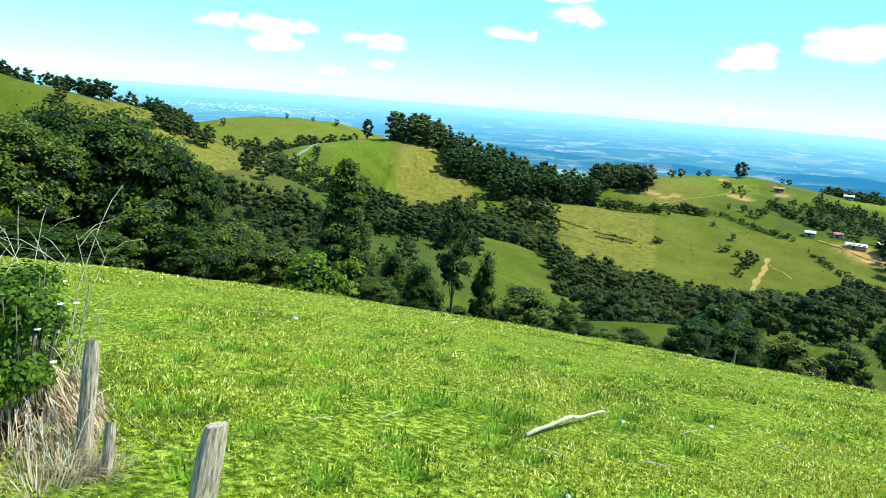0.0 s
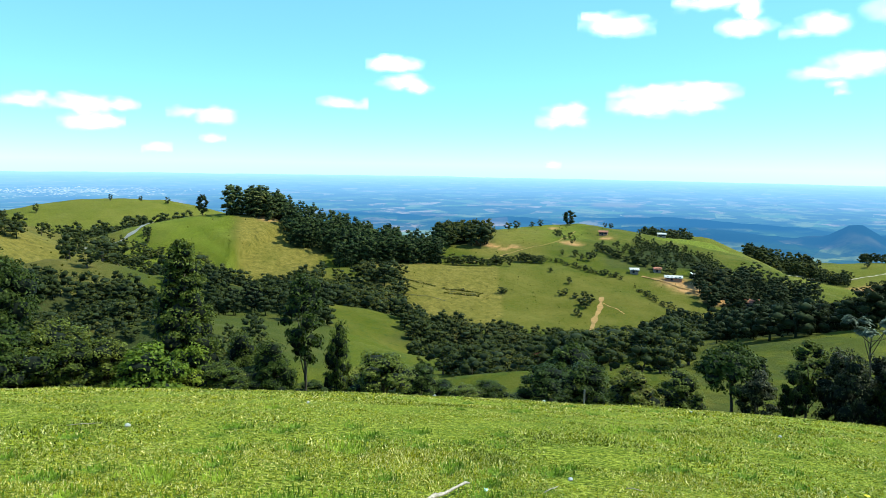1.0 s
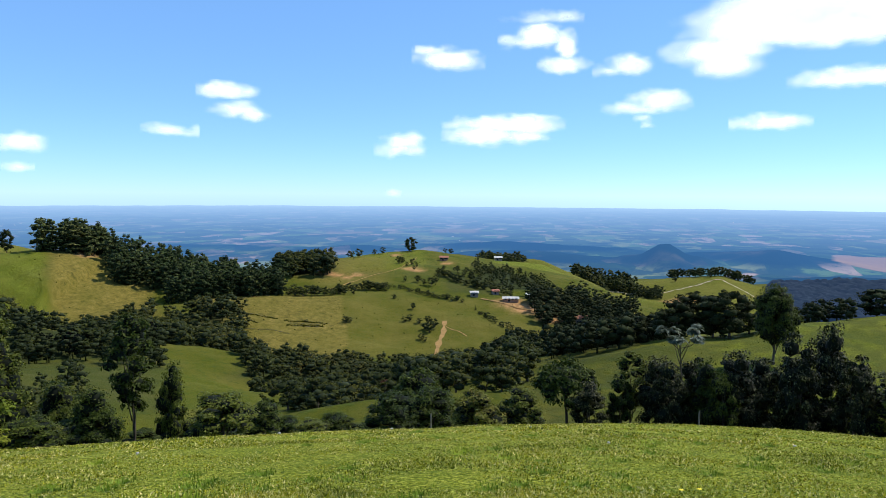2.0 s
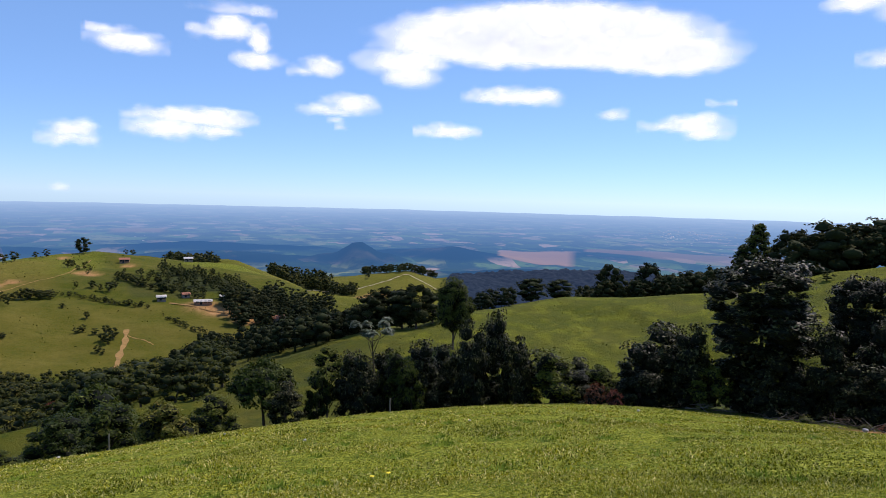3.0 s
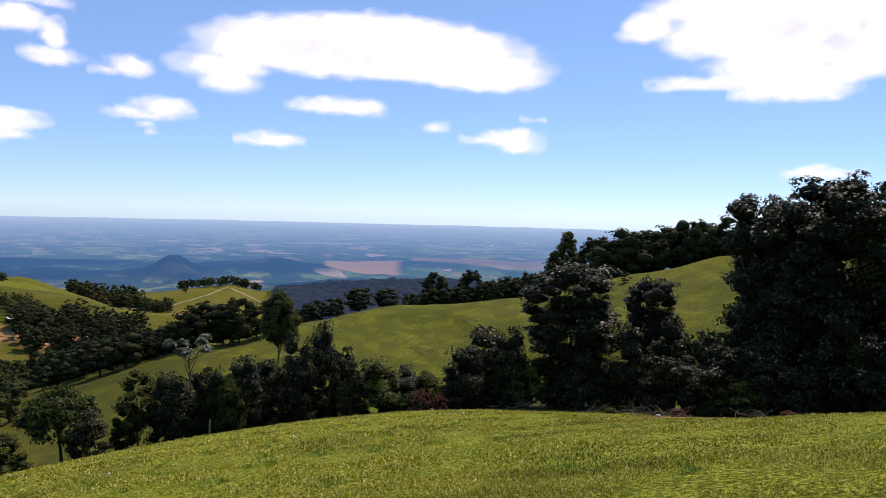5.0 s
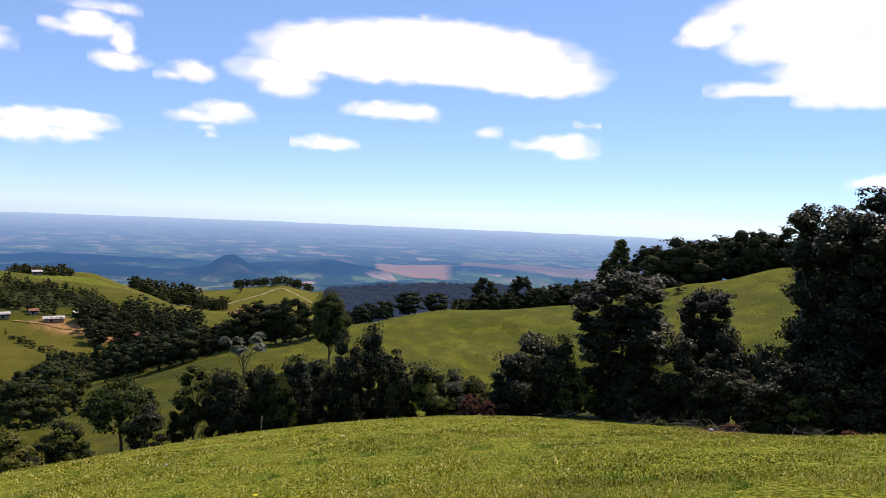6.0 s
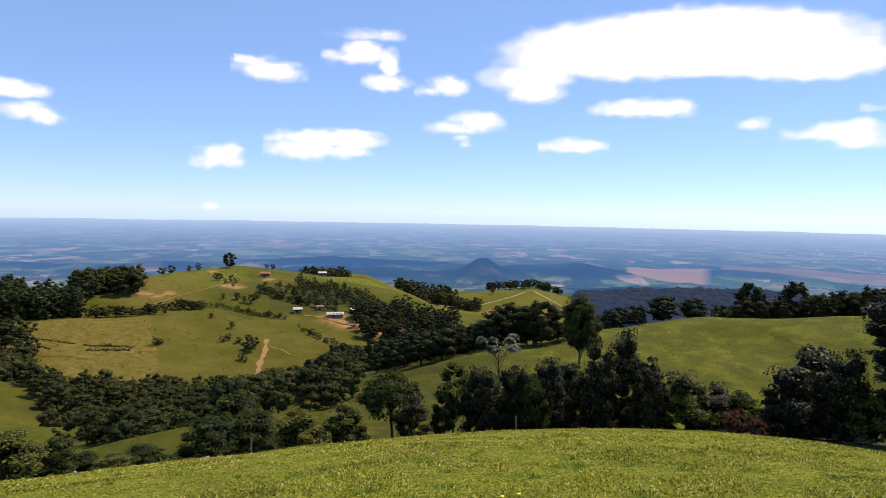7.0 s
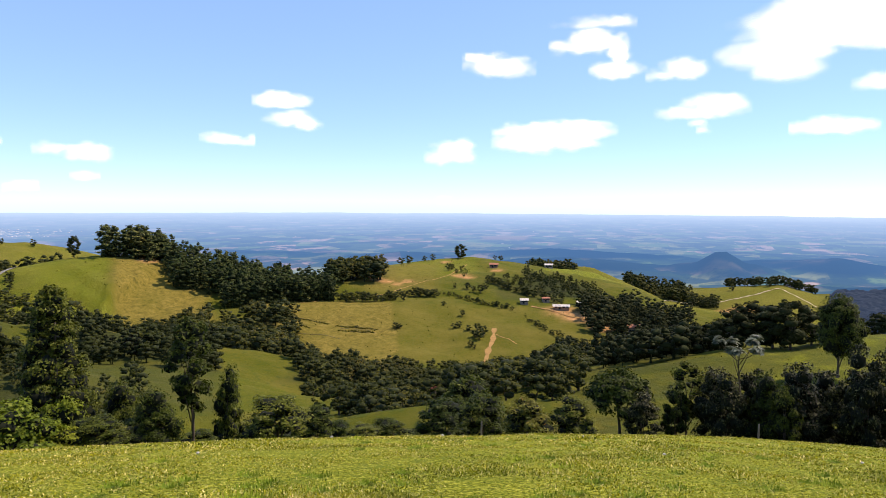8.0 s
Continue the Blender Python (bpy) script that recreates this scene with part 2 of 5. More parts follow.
def land_material():
    """Pasture: green and dry grass, tussocks, bare soil, woodland litter and painted slope shade, mixed by place."""
    m, n, l, b = material("pasture_land", 0.95, 0.05)
    pos = place_of(n)
    fine = noise_node(n, l, 14.0, 6, 0.75, pos)
    mid = noise_node(n, l, 0.9, 6, 0.7, pos)
    wide = noise_node(n, l, 0.05, 5, 0.62, pos)
    tuft = noise_node(n, l, 0.32, 6, 0.78, pos)
    green = ramp(n, l, fine, [(0.28, (0.022, 0.026, 0.003)), (0.5, (0.068, 0.074, 0.005)), (0.75, (0.130, 0.127, 0.012))])
    green = mix(n, l, ramp(n, l, mid, [(0.46, (0, 0, 0)), (0.62, (0.6, 0.6, 0.6))]), green, (0.055, 0.076, 0.008))
    green = mix(n, l, ramp(n, l, wide, [(0.42, (0, 0, 0)), (0.66, (0.7, 0.7, 0.7))]), green, (0.125, 0.110, 0.021))
    green = mix(n, l, ramp(n, l, tuft, [(0.52, (0, 0, 0)), (0.64, (0.6, 0.6, 0.6))]), green, (0.033, 0.054, 0.008))
    lush = ramp(n, l, fine, [(0.40, (0.040, 0.062, 0.004)), (0.5, (0.160, 0.188, 0.009)), (0.60, (0.42, 0.43, 0.06))])
    lush = mix(n, l, ramp(n, l, mid, [(0.48, (0, 0, 0)), (0.62, (0.42, 0.42, 0.42))]), lush, (0.060, 0.105, 0.008))
    green = mix(n, l, attribute(n, "lush"), green, lush)
    dry = ramp(n, l, tuft, [(0.3, (0.055, 0.050, 0.012)), (0.5, (0.152, 0.120, 0.022)), (0.72, (0.225, 0.165, 0.045))])
    dry = mix(n, l, ramp(n, l, mid, [(0.5, (0, 0, 0)), (0.66, (0.5, 0.5, 0.5))]), dry, (0.065, 0.073, 0.014))
    soil = ramp(n, l, tuft, [(0.3, (0.22, 0.115, 0.045)), (0.6, (0.40, 0.22, 0.09)), (0.8, (0.50, 0.32, 0.16))])
    litter_shade = ramp(n, l, mid, [(0.3, (0.015, 0.022, 0.008)), (0.6, (0.034, 0.042, 0.014)), (0.8, (0.075, 0.06, 0.03))])
    blend = calc(n, l, "MULTIPLY", attribute(n, "dry"), calc(n, l, "ADD", 0.35, calc(n, l, "MULTIPLY", wide, 1.3)))
    blend.node.use_clamp = True
    col = mix(n, l, blend, green, dry)
    col = mix(n, l, attribute(n, "litter_shade"), col, litter_shade)
    ragged = calc(n, l, "MULTIPLY", attribute(n, "soil"), calc(n, l, "ADD", 0.35, calc(n, l, "MULTIPLY", tuft, 1.4)))
    ragged.node.use_clamp = True
    col = mix(n, l, ragged, col, soil)
    l.new(col, b.inputs["Base Color"])
    bump(n, l, b, calc(n, l, "ADD", calc(n, l, "MULTIPLY", fine, 0.35), calc(n, l, "ADD", mid, calc(n, l, "MULTIPLY", tuft, 2.5))), 0.8, 0.30)
    return m


def plain_material():
    """Distant plain: a quilt of fields and woods, blue haze mixed in as emission."""
    m, n, l, b = material("distant_plain", 1.0, 0.0)
    pos = place_of(n)
    warp = n.new("ShaderNodeMapping")
    warp.inputs["Scale"].default_value = (0.0042, 0.0021, 0.004)
    warp.inputs["Rotation"].default_value = (0, 0, 0.5)
    l.new(pos, warp.inputs["Vector"])
    cells = n.new("ShaderNodeTexVoronoi")
    cells.inputs["Scale"].default_value = 5.2
    cells.inputs["Randomness"].default_value = 0.9
    l.new(warp.outputs[0], cells.inputs["Vector"])
    pick = n.new("ShaderNodeSeparateColor")
    l.new(cells.outputs["Color"], pick.inputs[0])
    fields = ramp(n, l, pick.outputs[0], [(0.0, (0.05, 0.09, 0.035)), (0.22, (0.12, 0.19, 0.06)), (0.44, (0.22, 0.24, 0.09)),
                                          (0.64, (0.06, 0.10, 0.04)), (0.80, (0.30, 0.23, 0.14)), (0.92, (0.46, 0.32, 0.22))])
    fields.node.color_ramp.interpolation = "CONSTANT"
    woods = noise_node(n, l, 0.013, 8, 0.66, pos)
    col = mix(n, l, ramp(n, l, woods, [(0.48, (0, 0, 0)), (0.55, (0.92, 0.92, 0.92))]), fields, (0.022, 0.045, 0.035))
    dots = noise_node(n, l, 0.10, 5, 0.75, pos)
    col = mix(n, l, ramp(n, l, dots, [(0.55, (0, 0, 0)), (0.66, (0.75, 0.75, 0.75))]), col, (0.025, 0.05, 0.035))
    # wooded slopes get a bluish base colour, haze put into the tint
    col = mix(n, l, attribute(n, "wood"), col, (0.007, 0.024, 0.032))
    col = mix(n, l, attribute(n, "ploughed"), col, (0.40, 0.23, 0.12))
    l.new(col, b.inputs["Base Color"])
    # emission stands in for haze, bluer near and paler far
    haze_glow = n.new("ShaderNodeEmission")
    haze_glow.inputs["Color"].default_value = (0.27, 0.47, 0.82, 1)
    haze_glow.inputs["Strength"].default_value = 0.76
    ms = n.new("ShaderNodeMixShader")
    l.new(attribute(n, "haze_glow"), ms.inputs[0])
    l.new(mix(n, l, attribute(n, "veil"), (0.10, 0.29, 0.66), (0.52, 0.77, 1.08)), haze_glow.inputs["Color"])
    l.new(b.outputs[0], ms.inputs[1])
    l.new(haze_glow.outputs[0], ms.inputs[2])
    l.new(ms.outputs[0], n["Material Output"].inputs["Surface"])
    return m


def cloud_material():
    """Vapour that glows; shading painted grey into the glow where deep; rim thins out."""
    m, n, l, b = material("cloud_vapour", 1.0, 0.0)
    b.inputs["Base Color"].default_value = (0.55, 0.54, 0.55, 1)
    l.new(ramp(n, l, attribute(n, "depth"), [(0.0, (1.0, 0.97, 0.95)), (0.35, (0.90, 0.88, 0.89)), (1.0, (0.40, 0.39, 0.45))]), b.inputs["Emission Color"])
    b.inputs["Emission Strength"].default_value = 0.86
    clear = n.new("ShaderNodeBsdfTransparent")
    ms = n.new("ShaderNodeMixShader")
    l.new(attribute(n, "vapour"), ms.inputs[0])
    l.new(clear.outputs[0], ms.inputs[1])
    l.new(b.outputs[0], ms.inputs[2])
    l.new(ms.outputs[0], n["Material Output"].inputs["Surface"])
    return m


def plain_paint(name, col, vary=0.25, rough=0.8, scale=3.0):
    m, n, l, b = material(name, rough, 0.25)
    co = n.new("ShaderNodeTexCoord").outputs["Object"]
    f = noise_node(n, l, scale, 5, 0.65, co)
    l.new(ramp(n, l, f, [(0.3, tuple(v * (1 - vary) for v in col)), (0.7, col)]), b.inputs["Base Color"])
    bump(n, l, b, f, 0.3, 0.02)
    return m


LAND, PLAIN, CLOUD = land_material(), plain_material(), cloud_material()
DIRT = plain_paint("dirt_track", (0.34, 0.20, 0.065), 0.4, 0.95, 0.5)
TRACK = plain_paint("pale_track", (0.42, 0.34, 0.23), 0.3, 0.95, 0.5)
TRODDEN = plain_paint("trodden_turf", (0.065, 0.060, 0.022), 0.5, 0.95, 0.6)
GRAVEL = plain_paint("grey_road", (0.24, 0.225, 0.20), 0.3, 0.95, 0.5)
MASONRY = plain_paint("far_masonry", (0.62, 0.58, 0.54), 0.5, 0.9, 0.02)
# dark colours that put the crowns' inner shade into their cores
SHADE_INNER = plain_paint("wood_shade_core", (0.032, 0.042, 0.012), 0.5, 1.0, 0.6)
INNER = plain_paint("crown_shade_core", (0.009, 0.013, 0.005), 0.6, 1.0, 6.0)


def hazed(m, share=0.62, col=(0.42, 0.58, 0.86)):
    """Mixes blue emission, as on the plain, into a far material as painted haze."""
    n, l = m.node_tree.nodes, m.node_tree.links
    haze_glow = n.new("ShaderNodeEmission")
    haze_glow.inputs["Color"].default_value = (*col, 1)
    haze_glow.inputs["Strength"].default_value = 0.8
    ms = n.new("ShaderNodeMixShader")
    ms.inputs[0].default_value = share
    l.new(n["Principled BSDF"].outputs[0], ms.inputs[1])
    l.new(haze_glow.outputs[0], ms.inputs[2])
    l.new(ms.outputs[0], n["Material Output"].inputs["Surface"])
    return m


# haze glow painted over the far town blocks
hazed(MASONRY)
# near-black base and blue glow put the valley's shade and haze in
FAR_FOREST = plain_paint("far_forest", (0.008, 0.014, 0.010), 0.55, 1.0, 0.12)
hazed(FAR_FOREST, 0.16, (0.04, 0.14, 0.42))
WHITEWASH = plain_paint("whitewash", (0.34, 0.27, 0.21), 0.35)
PINKWASH = plain_paint("ochre_wash", (0.36, 0.21, 0.13), 0.25)
TILE_RED = plain_paint("clay_roof", (0.36, 0.15, 0.09), 0.35)
TIN = plain_paint("tin_roof", (0.58, 0.54, 0.49), 0.3, 0.9)
SHADOW_GLASS = plain_paint("dark_window", (0.03, 0.035, 0.04), 0.2, 0.2)
STONE = plain_paint("pale_stone", (0.46, 0.44, 0.40), 0.35, 0.8, 12.0)
PLASTIC = plain_paint("pale_green_plastic", (0.45, 0.68, 0.58), 0.15, 0.4, 9.0)
WIRE = plain_paint("rusty_wire", (0.22, 0.17, 0.14), 0.4, 0.6, 40.0)
PETAL = plain_paint("yellow_petal", (0.85, 0.68, 0.03), 0.15, 0.6, 30.0)
BLOSSOM = plain_paint("white_blossom", (0.8, 0.78, 0.78), 0.15, 0.7, 30.0)


# ---- mesh helpers ----
def mesh_from(name, verts, faces, mat, smooth=False):
    """A mesh from arrays: verts (n, 3) and faces (m, 3) or (m, 4)."""
    verts, faces = np.asarray(verts, np.float32), np.asarray(faces, np.int32)
    me = bpy.data.meshes.new(name)
    k = faces.shape[1]
    me.vertices.add(len(verts))
    me.vertices.foreach_set("co", verts.ravel())
    me.loops.add(faces.size)
    me.loops.foreach_set("vertex_index", faces.ravel())
    me.polygons.add(len(faces))
    me.polygons.foreach_set("loop_start", np.arange(0, faces.size, k, dtype=np.int32))
    me.polygons.foreach_set("loop_total", np.full(len(faces), k, np.int32))
    if smooth:
        me.polygons.foreach_set("use_smooth", np.ones(len(faces), bool))
    me.update()
    me.validate()
    me.materials.append(mat)
    return me


def part(name, bm, mat, parent, label=""):
    """Links a bmesh as one mesh object under a thing or a part."""
    me = bpy.data.meshes.new(name)
    bm.to_mesh(me)
    bm.free()
    me.materials.append(mat)
    ob = new(name, me)
    ob.parent = parent
    return tagged(ob, label)


def set_attribute(me, name, values):
    a = me.attributes.new(name, "FLOAT", "POINT")
    a.data.foreach_set("value", np.asarray(values, np.float32))


def tube(bm, points, radii, sides=7):
    """A tapered, bent round bar along points."""
    rings = []
    up = Vector((0.13, 0.31, 0.94))
    for i, (p, r) in enumerate(zip(points, radii)):
        p = Vector(p)
        way = (Vector(points[min(i + 1, len(points) - 1)]) - Vector(points[max(i - 1, 0)])).normalized()
        s = way.cross(up if abs(way.dot(up)) < 0.95 else Vector((1, 0, 0))).normalized()
        t = way.cross(s)
        rings.append([bm.verts.new(p + (s * math.cos(a) + t * math.sin(a)) * r) for a in (2 * math.pi * k / sides for k in range(sides))])
    for a, b in zip(rings, rings[1:]):
        for k in range(sides):
            f = bm.faces.new((a[k], a[(k + 1) % sides], b[(k + 1) % sides], b[k]))
            f.smooth = True
    bm.faces.new(rings[0][::-1])
    bm.faces.new(rings[-1])


def box(bm, size, at=(0, 0, 0), bevel=0.0):
    made = bmesh.ops.create_cube(bm, size=1.0, matrix=Matrix.Translation(at) @ Matrix.Diagonal((*size, 1)))
    if bevel:
        edges = list({e for v in made["verts"] for e in v.link_edges})
        bmesh.ops.bevel(bm, geom=edges, offset=bevel, segments=2, affect="EDGES")
    return made["verts"]


# ---- ground and distance ----
def polar(x, y):
    return np.degrees(np.arctan2(-x, y)), np.hypot(x, y)


def soft_box(v, lo, hi, edge):
    return np.clip((v - lo) / edge, 0, 1) * np.clip((hi - v) / edge, 0, 1)


WOODS = {}


def wood(name, b0, b1, d0, d1, count, low, high, kind, single=False):
    WOODS[name] = (b0, b1, d0, d1, count, low, high, kind, single)


wood("hilltop_grove", 34.0, 39.2, 444, 472, 84, 12, 20, "eucalypt")
wood("slope_forest", 25.0, 34.6, 400, 458, 250, 9, 17, "eucalypt")
wood("plantation", 21.5, 30.5, 372, 415, 170, 11, 16.5, "eucalypt")
wood("ravine_forest", 24.5, 34.0, 235, 345, 150, 6, 11, "oak")
wood("farm_grove", 17.6, 21.9, 425, 452, 46, 10, 15, "oak")
wood("farmyard_trees", -3.2, 0.8, 335, 400, 36, 6, 11, "crest_oak")
wood("farmyard_pines", -8.4, -2.2, 330, 405, 150, 7, 12.5, "pine")
wood("valley_floor", 1.5, 21.0, 105, 200, 190, 3.2, 6.0, "oak")
wood("valley_belt", -2.0, 25.5, 200, 266, 260, 4, 8, "oak")
wood("ravine_bushes", 0.0, 24.0, 90, 212, 200, 3, 7, "oak", True)
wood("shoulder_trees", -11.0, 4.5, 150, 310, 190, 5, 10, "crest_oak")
wood("left_hill_wood", 55.0, 61.0, 372, 412, 70, 6, 9.5, "oak")
wood("left_crest_wood", 60.5, 78.0, 303, 330, 130, 4.5, 8.5, "oak")
wood("left_valley_bushes", 36.0, 62.0, 62, 150, 170, 2.5, 6, "oak")
wood("knoll_trees", 38.0, 52.0, 245, 330, 34, 5, 11, "oak", True)
wood("back_grove", 41.5, 52.0, 500, 610, 90, 8, 14, "far_oak")
wood("road_hill_grove", 1.0, 5.2, 660, 700, 60, 8, 13, "far_oak")
wood("road_hill_copse", -7.9, -3.0, 655, 715, 90, 9, 14, "far_oak")
wood("road_hill_thicket", -10.2, -7.6, 650, 680, 36, 6, 10, "far_oak")
wood("ravine_side_forest", 31.0, 43.8, 190, 245, 120, 4, 7.5, "oak")
wood("knoll_foot_bushes", 42.5, 59.0, 140, 196, 110, 2.5, 5.5, "oak")
wood("farm_hill_wood", -1.0, 5.6, 408, 500, 110, 3, 6.5, "far_oak")
wood("road_hill_crest", -17.0, -10.5, 745, 775, 70, 7, 11, "far_oak")
wood("ravine_head_forest", 34.0, 44.5, 292, 345, 95, 5, 9, "oak")
wood("knoll_foot_trees", 43.5, 55.0, 182, 200, 34, 4, 8, "oak")
wood("hill_garden", -1.0, 12.0, 405, 480, 60, 3, 6, "oak", True)
wood("saddle_bushes", 44.0, 53.0, 330, 425, 40, 3, 7, "oak", True)
wood("flank_trees", 0.5, 5.0, 88, 128, 36, 3, 5, "oak", True)
wood("flank_thicket", -10.5, -1.0, 122, 155, 60, 4, 7.5, "crest_oak")
wood("shoulder_bushes", -24.0, -18.8, 146, 160, 16, 3, 6, "crest_oak")
wood("crest_bushes", -41.0, -29.0, 170, 190, 70, 4.5, 7.5, "crest_oak")
wood("spur_foot_wood", 53.3, 57.5, 296, 345, 46, 4, 7.5, "oak")
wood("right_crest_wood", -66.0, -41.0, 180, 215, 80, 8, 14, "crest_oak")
wood("hedge_line", 10.0, 26.0, 376, 386, 26, 3, 6, "oak", True)


def cover(x, y):
    """How much dry grass, bare soil, woodland litter, painted shade lies at plan places."""
    b, r = polar(x, y)
    b = b + np.clip(r / 300, 0, 1) * 1.1 * (fbm(x, y, 30, 47) - 0.5)
    dry = 0.95 * soft_box(b, 31.0, 38.6, 0.8) * soft_box(r, 320, 462, 10)
    dry = np.maximum(dry, 0.90 * soft_box(b, 16.3, 28.0, 0.22) * soft_box(r, 280, 376, 6))
    dry = np.maximum(dry, 0.34 * soft_box(b, 7.6, 16.6, 0.3) * soft_box(r, 280, 376, 6))
    dry = np.maximum(dry, 0.30 * soft_box(b, -4, 8, 0.4) * soft_box(r, 280, 380, 8))
    # high dryness paints the western slope dull, as if turned from the sun
    dry = np.maximum(dry, 0.85 * soft_box(b, 46, 64, 3) * soft_box(r, 120, 470, 30) * (1 - 0.9 * soft_box(b, 48.5, 53, 0.5) * soft_box(r, 325, 400, 8)))
    dry = np.maximum(dry, 0.30 * soft_box(r, 560, 850, 60))
    dry = np.maximum(dry, 0.55 * soft_box(b, 12, 20, 1.5) * soft_box(r, 395, 520, 20))
    soil = np.zeros(np.shape(x))
    for cb, cr, size in ((18.2, 435, 5), (17.2, 430, 4), (15.3, 431, 4), (16.3, 423, 3), (10.9, 456, 5), (10.2, 450, 4), (12.2, 520, 4), (7.7, 489, 4), (2.2, 373, 8), (0.9, 366, 9), (-1.3, 352, 6),
                         (36.0, 445, 5), (-14.5, 600, 10), (-11.5, 640, 12), (-52, 29.5, 2.2), (-60, 28, 2.6), (-64, 27, 1.6)):
        cx, cy = spot(cb, cr)
        d = np.hypot(x - cx, y - cy) / size
        soil = np.maximum(soil, np.clip(1.5 - d - 0.9 * (fbm(x, y, size * 0.8, 31) - 0.5), 0, 1))
    litter_shade = 0.5 * soft_box(b, 2.0, 8.0, 0.6) * soft_box(r, 385, 440, 8)
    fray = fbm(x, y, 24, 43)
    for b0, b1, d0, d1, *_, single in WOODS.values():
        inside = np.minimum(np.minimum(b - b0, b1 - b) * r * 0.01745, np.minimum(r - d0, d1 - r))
        litter_shade = np.maximum(litter_shade, np.clip(inside / 9 + 2.6 * (fray - 0.5), 0, 1) * (0.2 if single else 0.85))
    litter_shade = np.maximum(litter_shade, 0.9 * soft_box(b, -80, -46.5, 3) * soft_box(r, 26.0, 48, 2) * np.clip(fbm(x, y, 2.2, 41) * 2.6 - 0.6, 0, 1))
    # darker patches over the shoulder's rough grass
    litter_shade = np.maximum(litter_shade, soft_box(b, -70, 4, 5) * soft_box(r, 60, 175, 10) * np.clip(fbm(x, y, 2.6, 45) * 2.6 - 0.95, 0, 0.42))
    litter_shade = np.maximum(litter_shade, 0.8 * soft_box(b, -46, 70, 3) * soft_box(r, 31, 50, 2.5))
    # the dark litter colour reused as shade on the knoll and western spur
    litter_shade = np.maximum(litter_shade, 0.42 * soft_box(b, 44, 58, 1.5) * soft_box(r, 195, 262, 10))
    litter_shade = np.maximum(litter_shade, 0.30 * soft_box(b, 50, 61, 1.0) * soft_box(r, 335, 450, 12))
    # the bench pasture, darkened
    litter_shade = np.maximum(litter_shade, 0.48 * soft_box(b, 30, 46, 1.5) * soft_box(r, 120, 205, 10))
    lush = np.maximum(np.clip((70 - r) / 25, 0, 1), 0.32 * soft_box(b, -90, -8, 8) * soft_box(r, 50, 190, 20))
    lush = np.maximum(lush, 0.30 * soft_box(b, 38.2, 47.5, 0.8) * soft_box(r, 340, 462, 10))
    lush = np.maximum(lush, 0.06 * soft_box(b, 22, 44, 1.5) * soft_box(r, 110, 190, 10))
    lush = np.maximum(lush, 0.40 * soft_box(b, -3.5, 4, 0.6) * soft_box(r, 535, 615, 8))
    lush = np.maximum(lush, 0.22 * soft_box(r, 560, 780, 40))
    lush = np.maximum(lush, 0.25 * soft_box(b, 9, 17, 0.8) * soft_box(r, 440, 560, 12))
    return dry, soil, litter_shade, lush


def ring_sheet(name, radii, bearings, mat, cap):
    """A round sheet of ground about the viewpoint, its rings and spokes at the given distances and bearings."""
    b, r = np.meshgrid(np.radians(bearings), radii)
    x, y = -np.sin(b) * r, np.cos(b) * r
    z = ground(x, y)
    nr, nb = x.shape
    verts = np.stack([x, y, z], -1).reshape(-1, 3)
    i, j = np.meshgrid(np.arange(nr - 1), np.arange(nb), indexing="ij")
    k = (j + 1) % nb
    faces = np.stack([i * nb + j, (i + 1) * nb + j, (i + 1) * nb + k, i * nb + k], -1).reshape(-1, 4)[:, ::-1]
    if cap:
        centre = len(verts)
        verts = np.vstack([verts, [[0, 0, float(ground(0, 0))]]])
        j = np.arange(nb)
        fan = np.stack([np.full(nb, centre), j, (j + 1) % nb], -1)
        me = bpy.data.meshes.new(name)
        me.from_pydata(verts.tolist(), [], faces.tolist() + fan[:, ::-1].tolist())
        me.polygons.foreach_set("use_smooth", np.ones(len(me.polygons), bool))
        me.materials.append(mat)
    else:
        me = mesh_from(name, verts, faces, mat, True)
    return me, verts


view = np.arange(-76, 82, 0.42)
round_about = np.arange(82, 284, 4.0)
BEARINGS = np.concatenate([view, round_about])
LAND_END = 850.0
near_rings = np.concatenate([np.geomspace(0.8, 60, 150), np.geomspace(60, LAND_END, 230)[1:]])
land_mesh, lv = ring_sheet("ground", near_rings, BEARINGS, LAND, True)
for key, values in zip(("dry", "soil", "litter_shade", "lush"), cover(lv[:, 0], lv[:, 1])):
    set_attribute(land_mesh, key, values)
land = tagged(new("ground", land_mesh), "green grazed pasture hills with dry patches and bare earth", "ground", kind="structure")

far_rings = np.concatenate([np.geomspace(LAND_END, 1600, 100), np.geomspace(1600, 4920, 40)[1:]])
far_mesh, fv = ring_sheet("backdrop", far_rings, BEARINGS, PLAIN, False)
fb, fr = polar(fv[:, 0], fv[:, 1])
# painted haze strengthens with distance from the viewpoint
set_attribute(far_mesh, "haze_glow", np.clip(0.32 + 0.64 * (1 - np.exp(-(fr - 850) / 900)), 0, 0.97))
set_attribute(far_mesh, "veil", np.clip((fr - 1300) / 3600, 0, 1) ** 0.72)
wooded = np.maximum(np.clip((fv[:, 2] + 101) / 7, 0, 1) * (fr < 1500), soft_box(fb, -46, -17, 1.5) * soft_box(fr, 849, 960, 30))
set_attribute(far_mesh, "wood", np.clip(wooded * (0.45 + 1.0 * fbm(fv[:, 0], fv[:, 1], 70, 51)), 0, 1))
ploughed = soft_box(fb, -28.2, -22.0, 0.15) * soft_box(fr, 1130 + 12 * (fb + 25), 1370, 8)
ploughed = np.maximum(ploughed, 0.55 * soft_box(fb, -42, -29.0, 0.3) * soft_box(fr, 1330 + 6 * (fb + 35), 1480, 8))
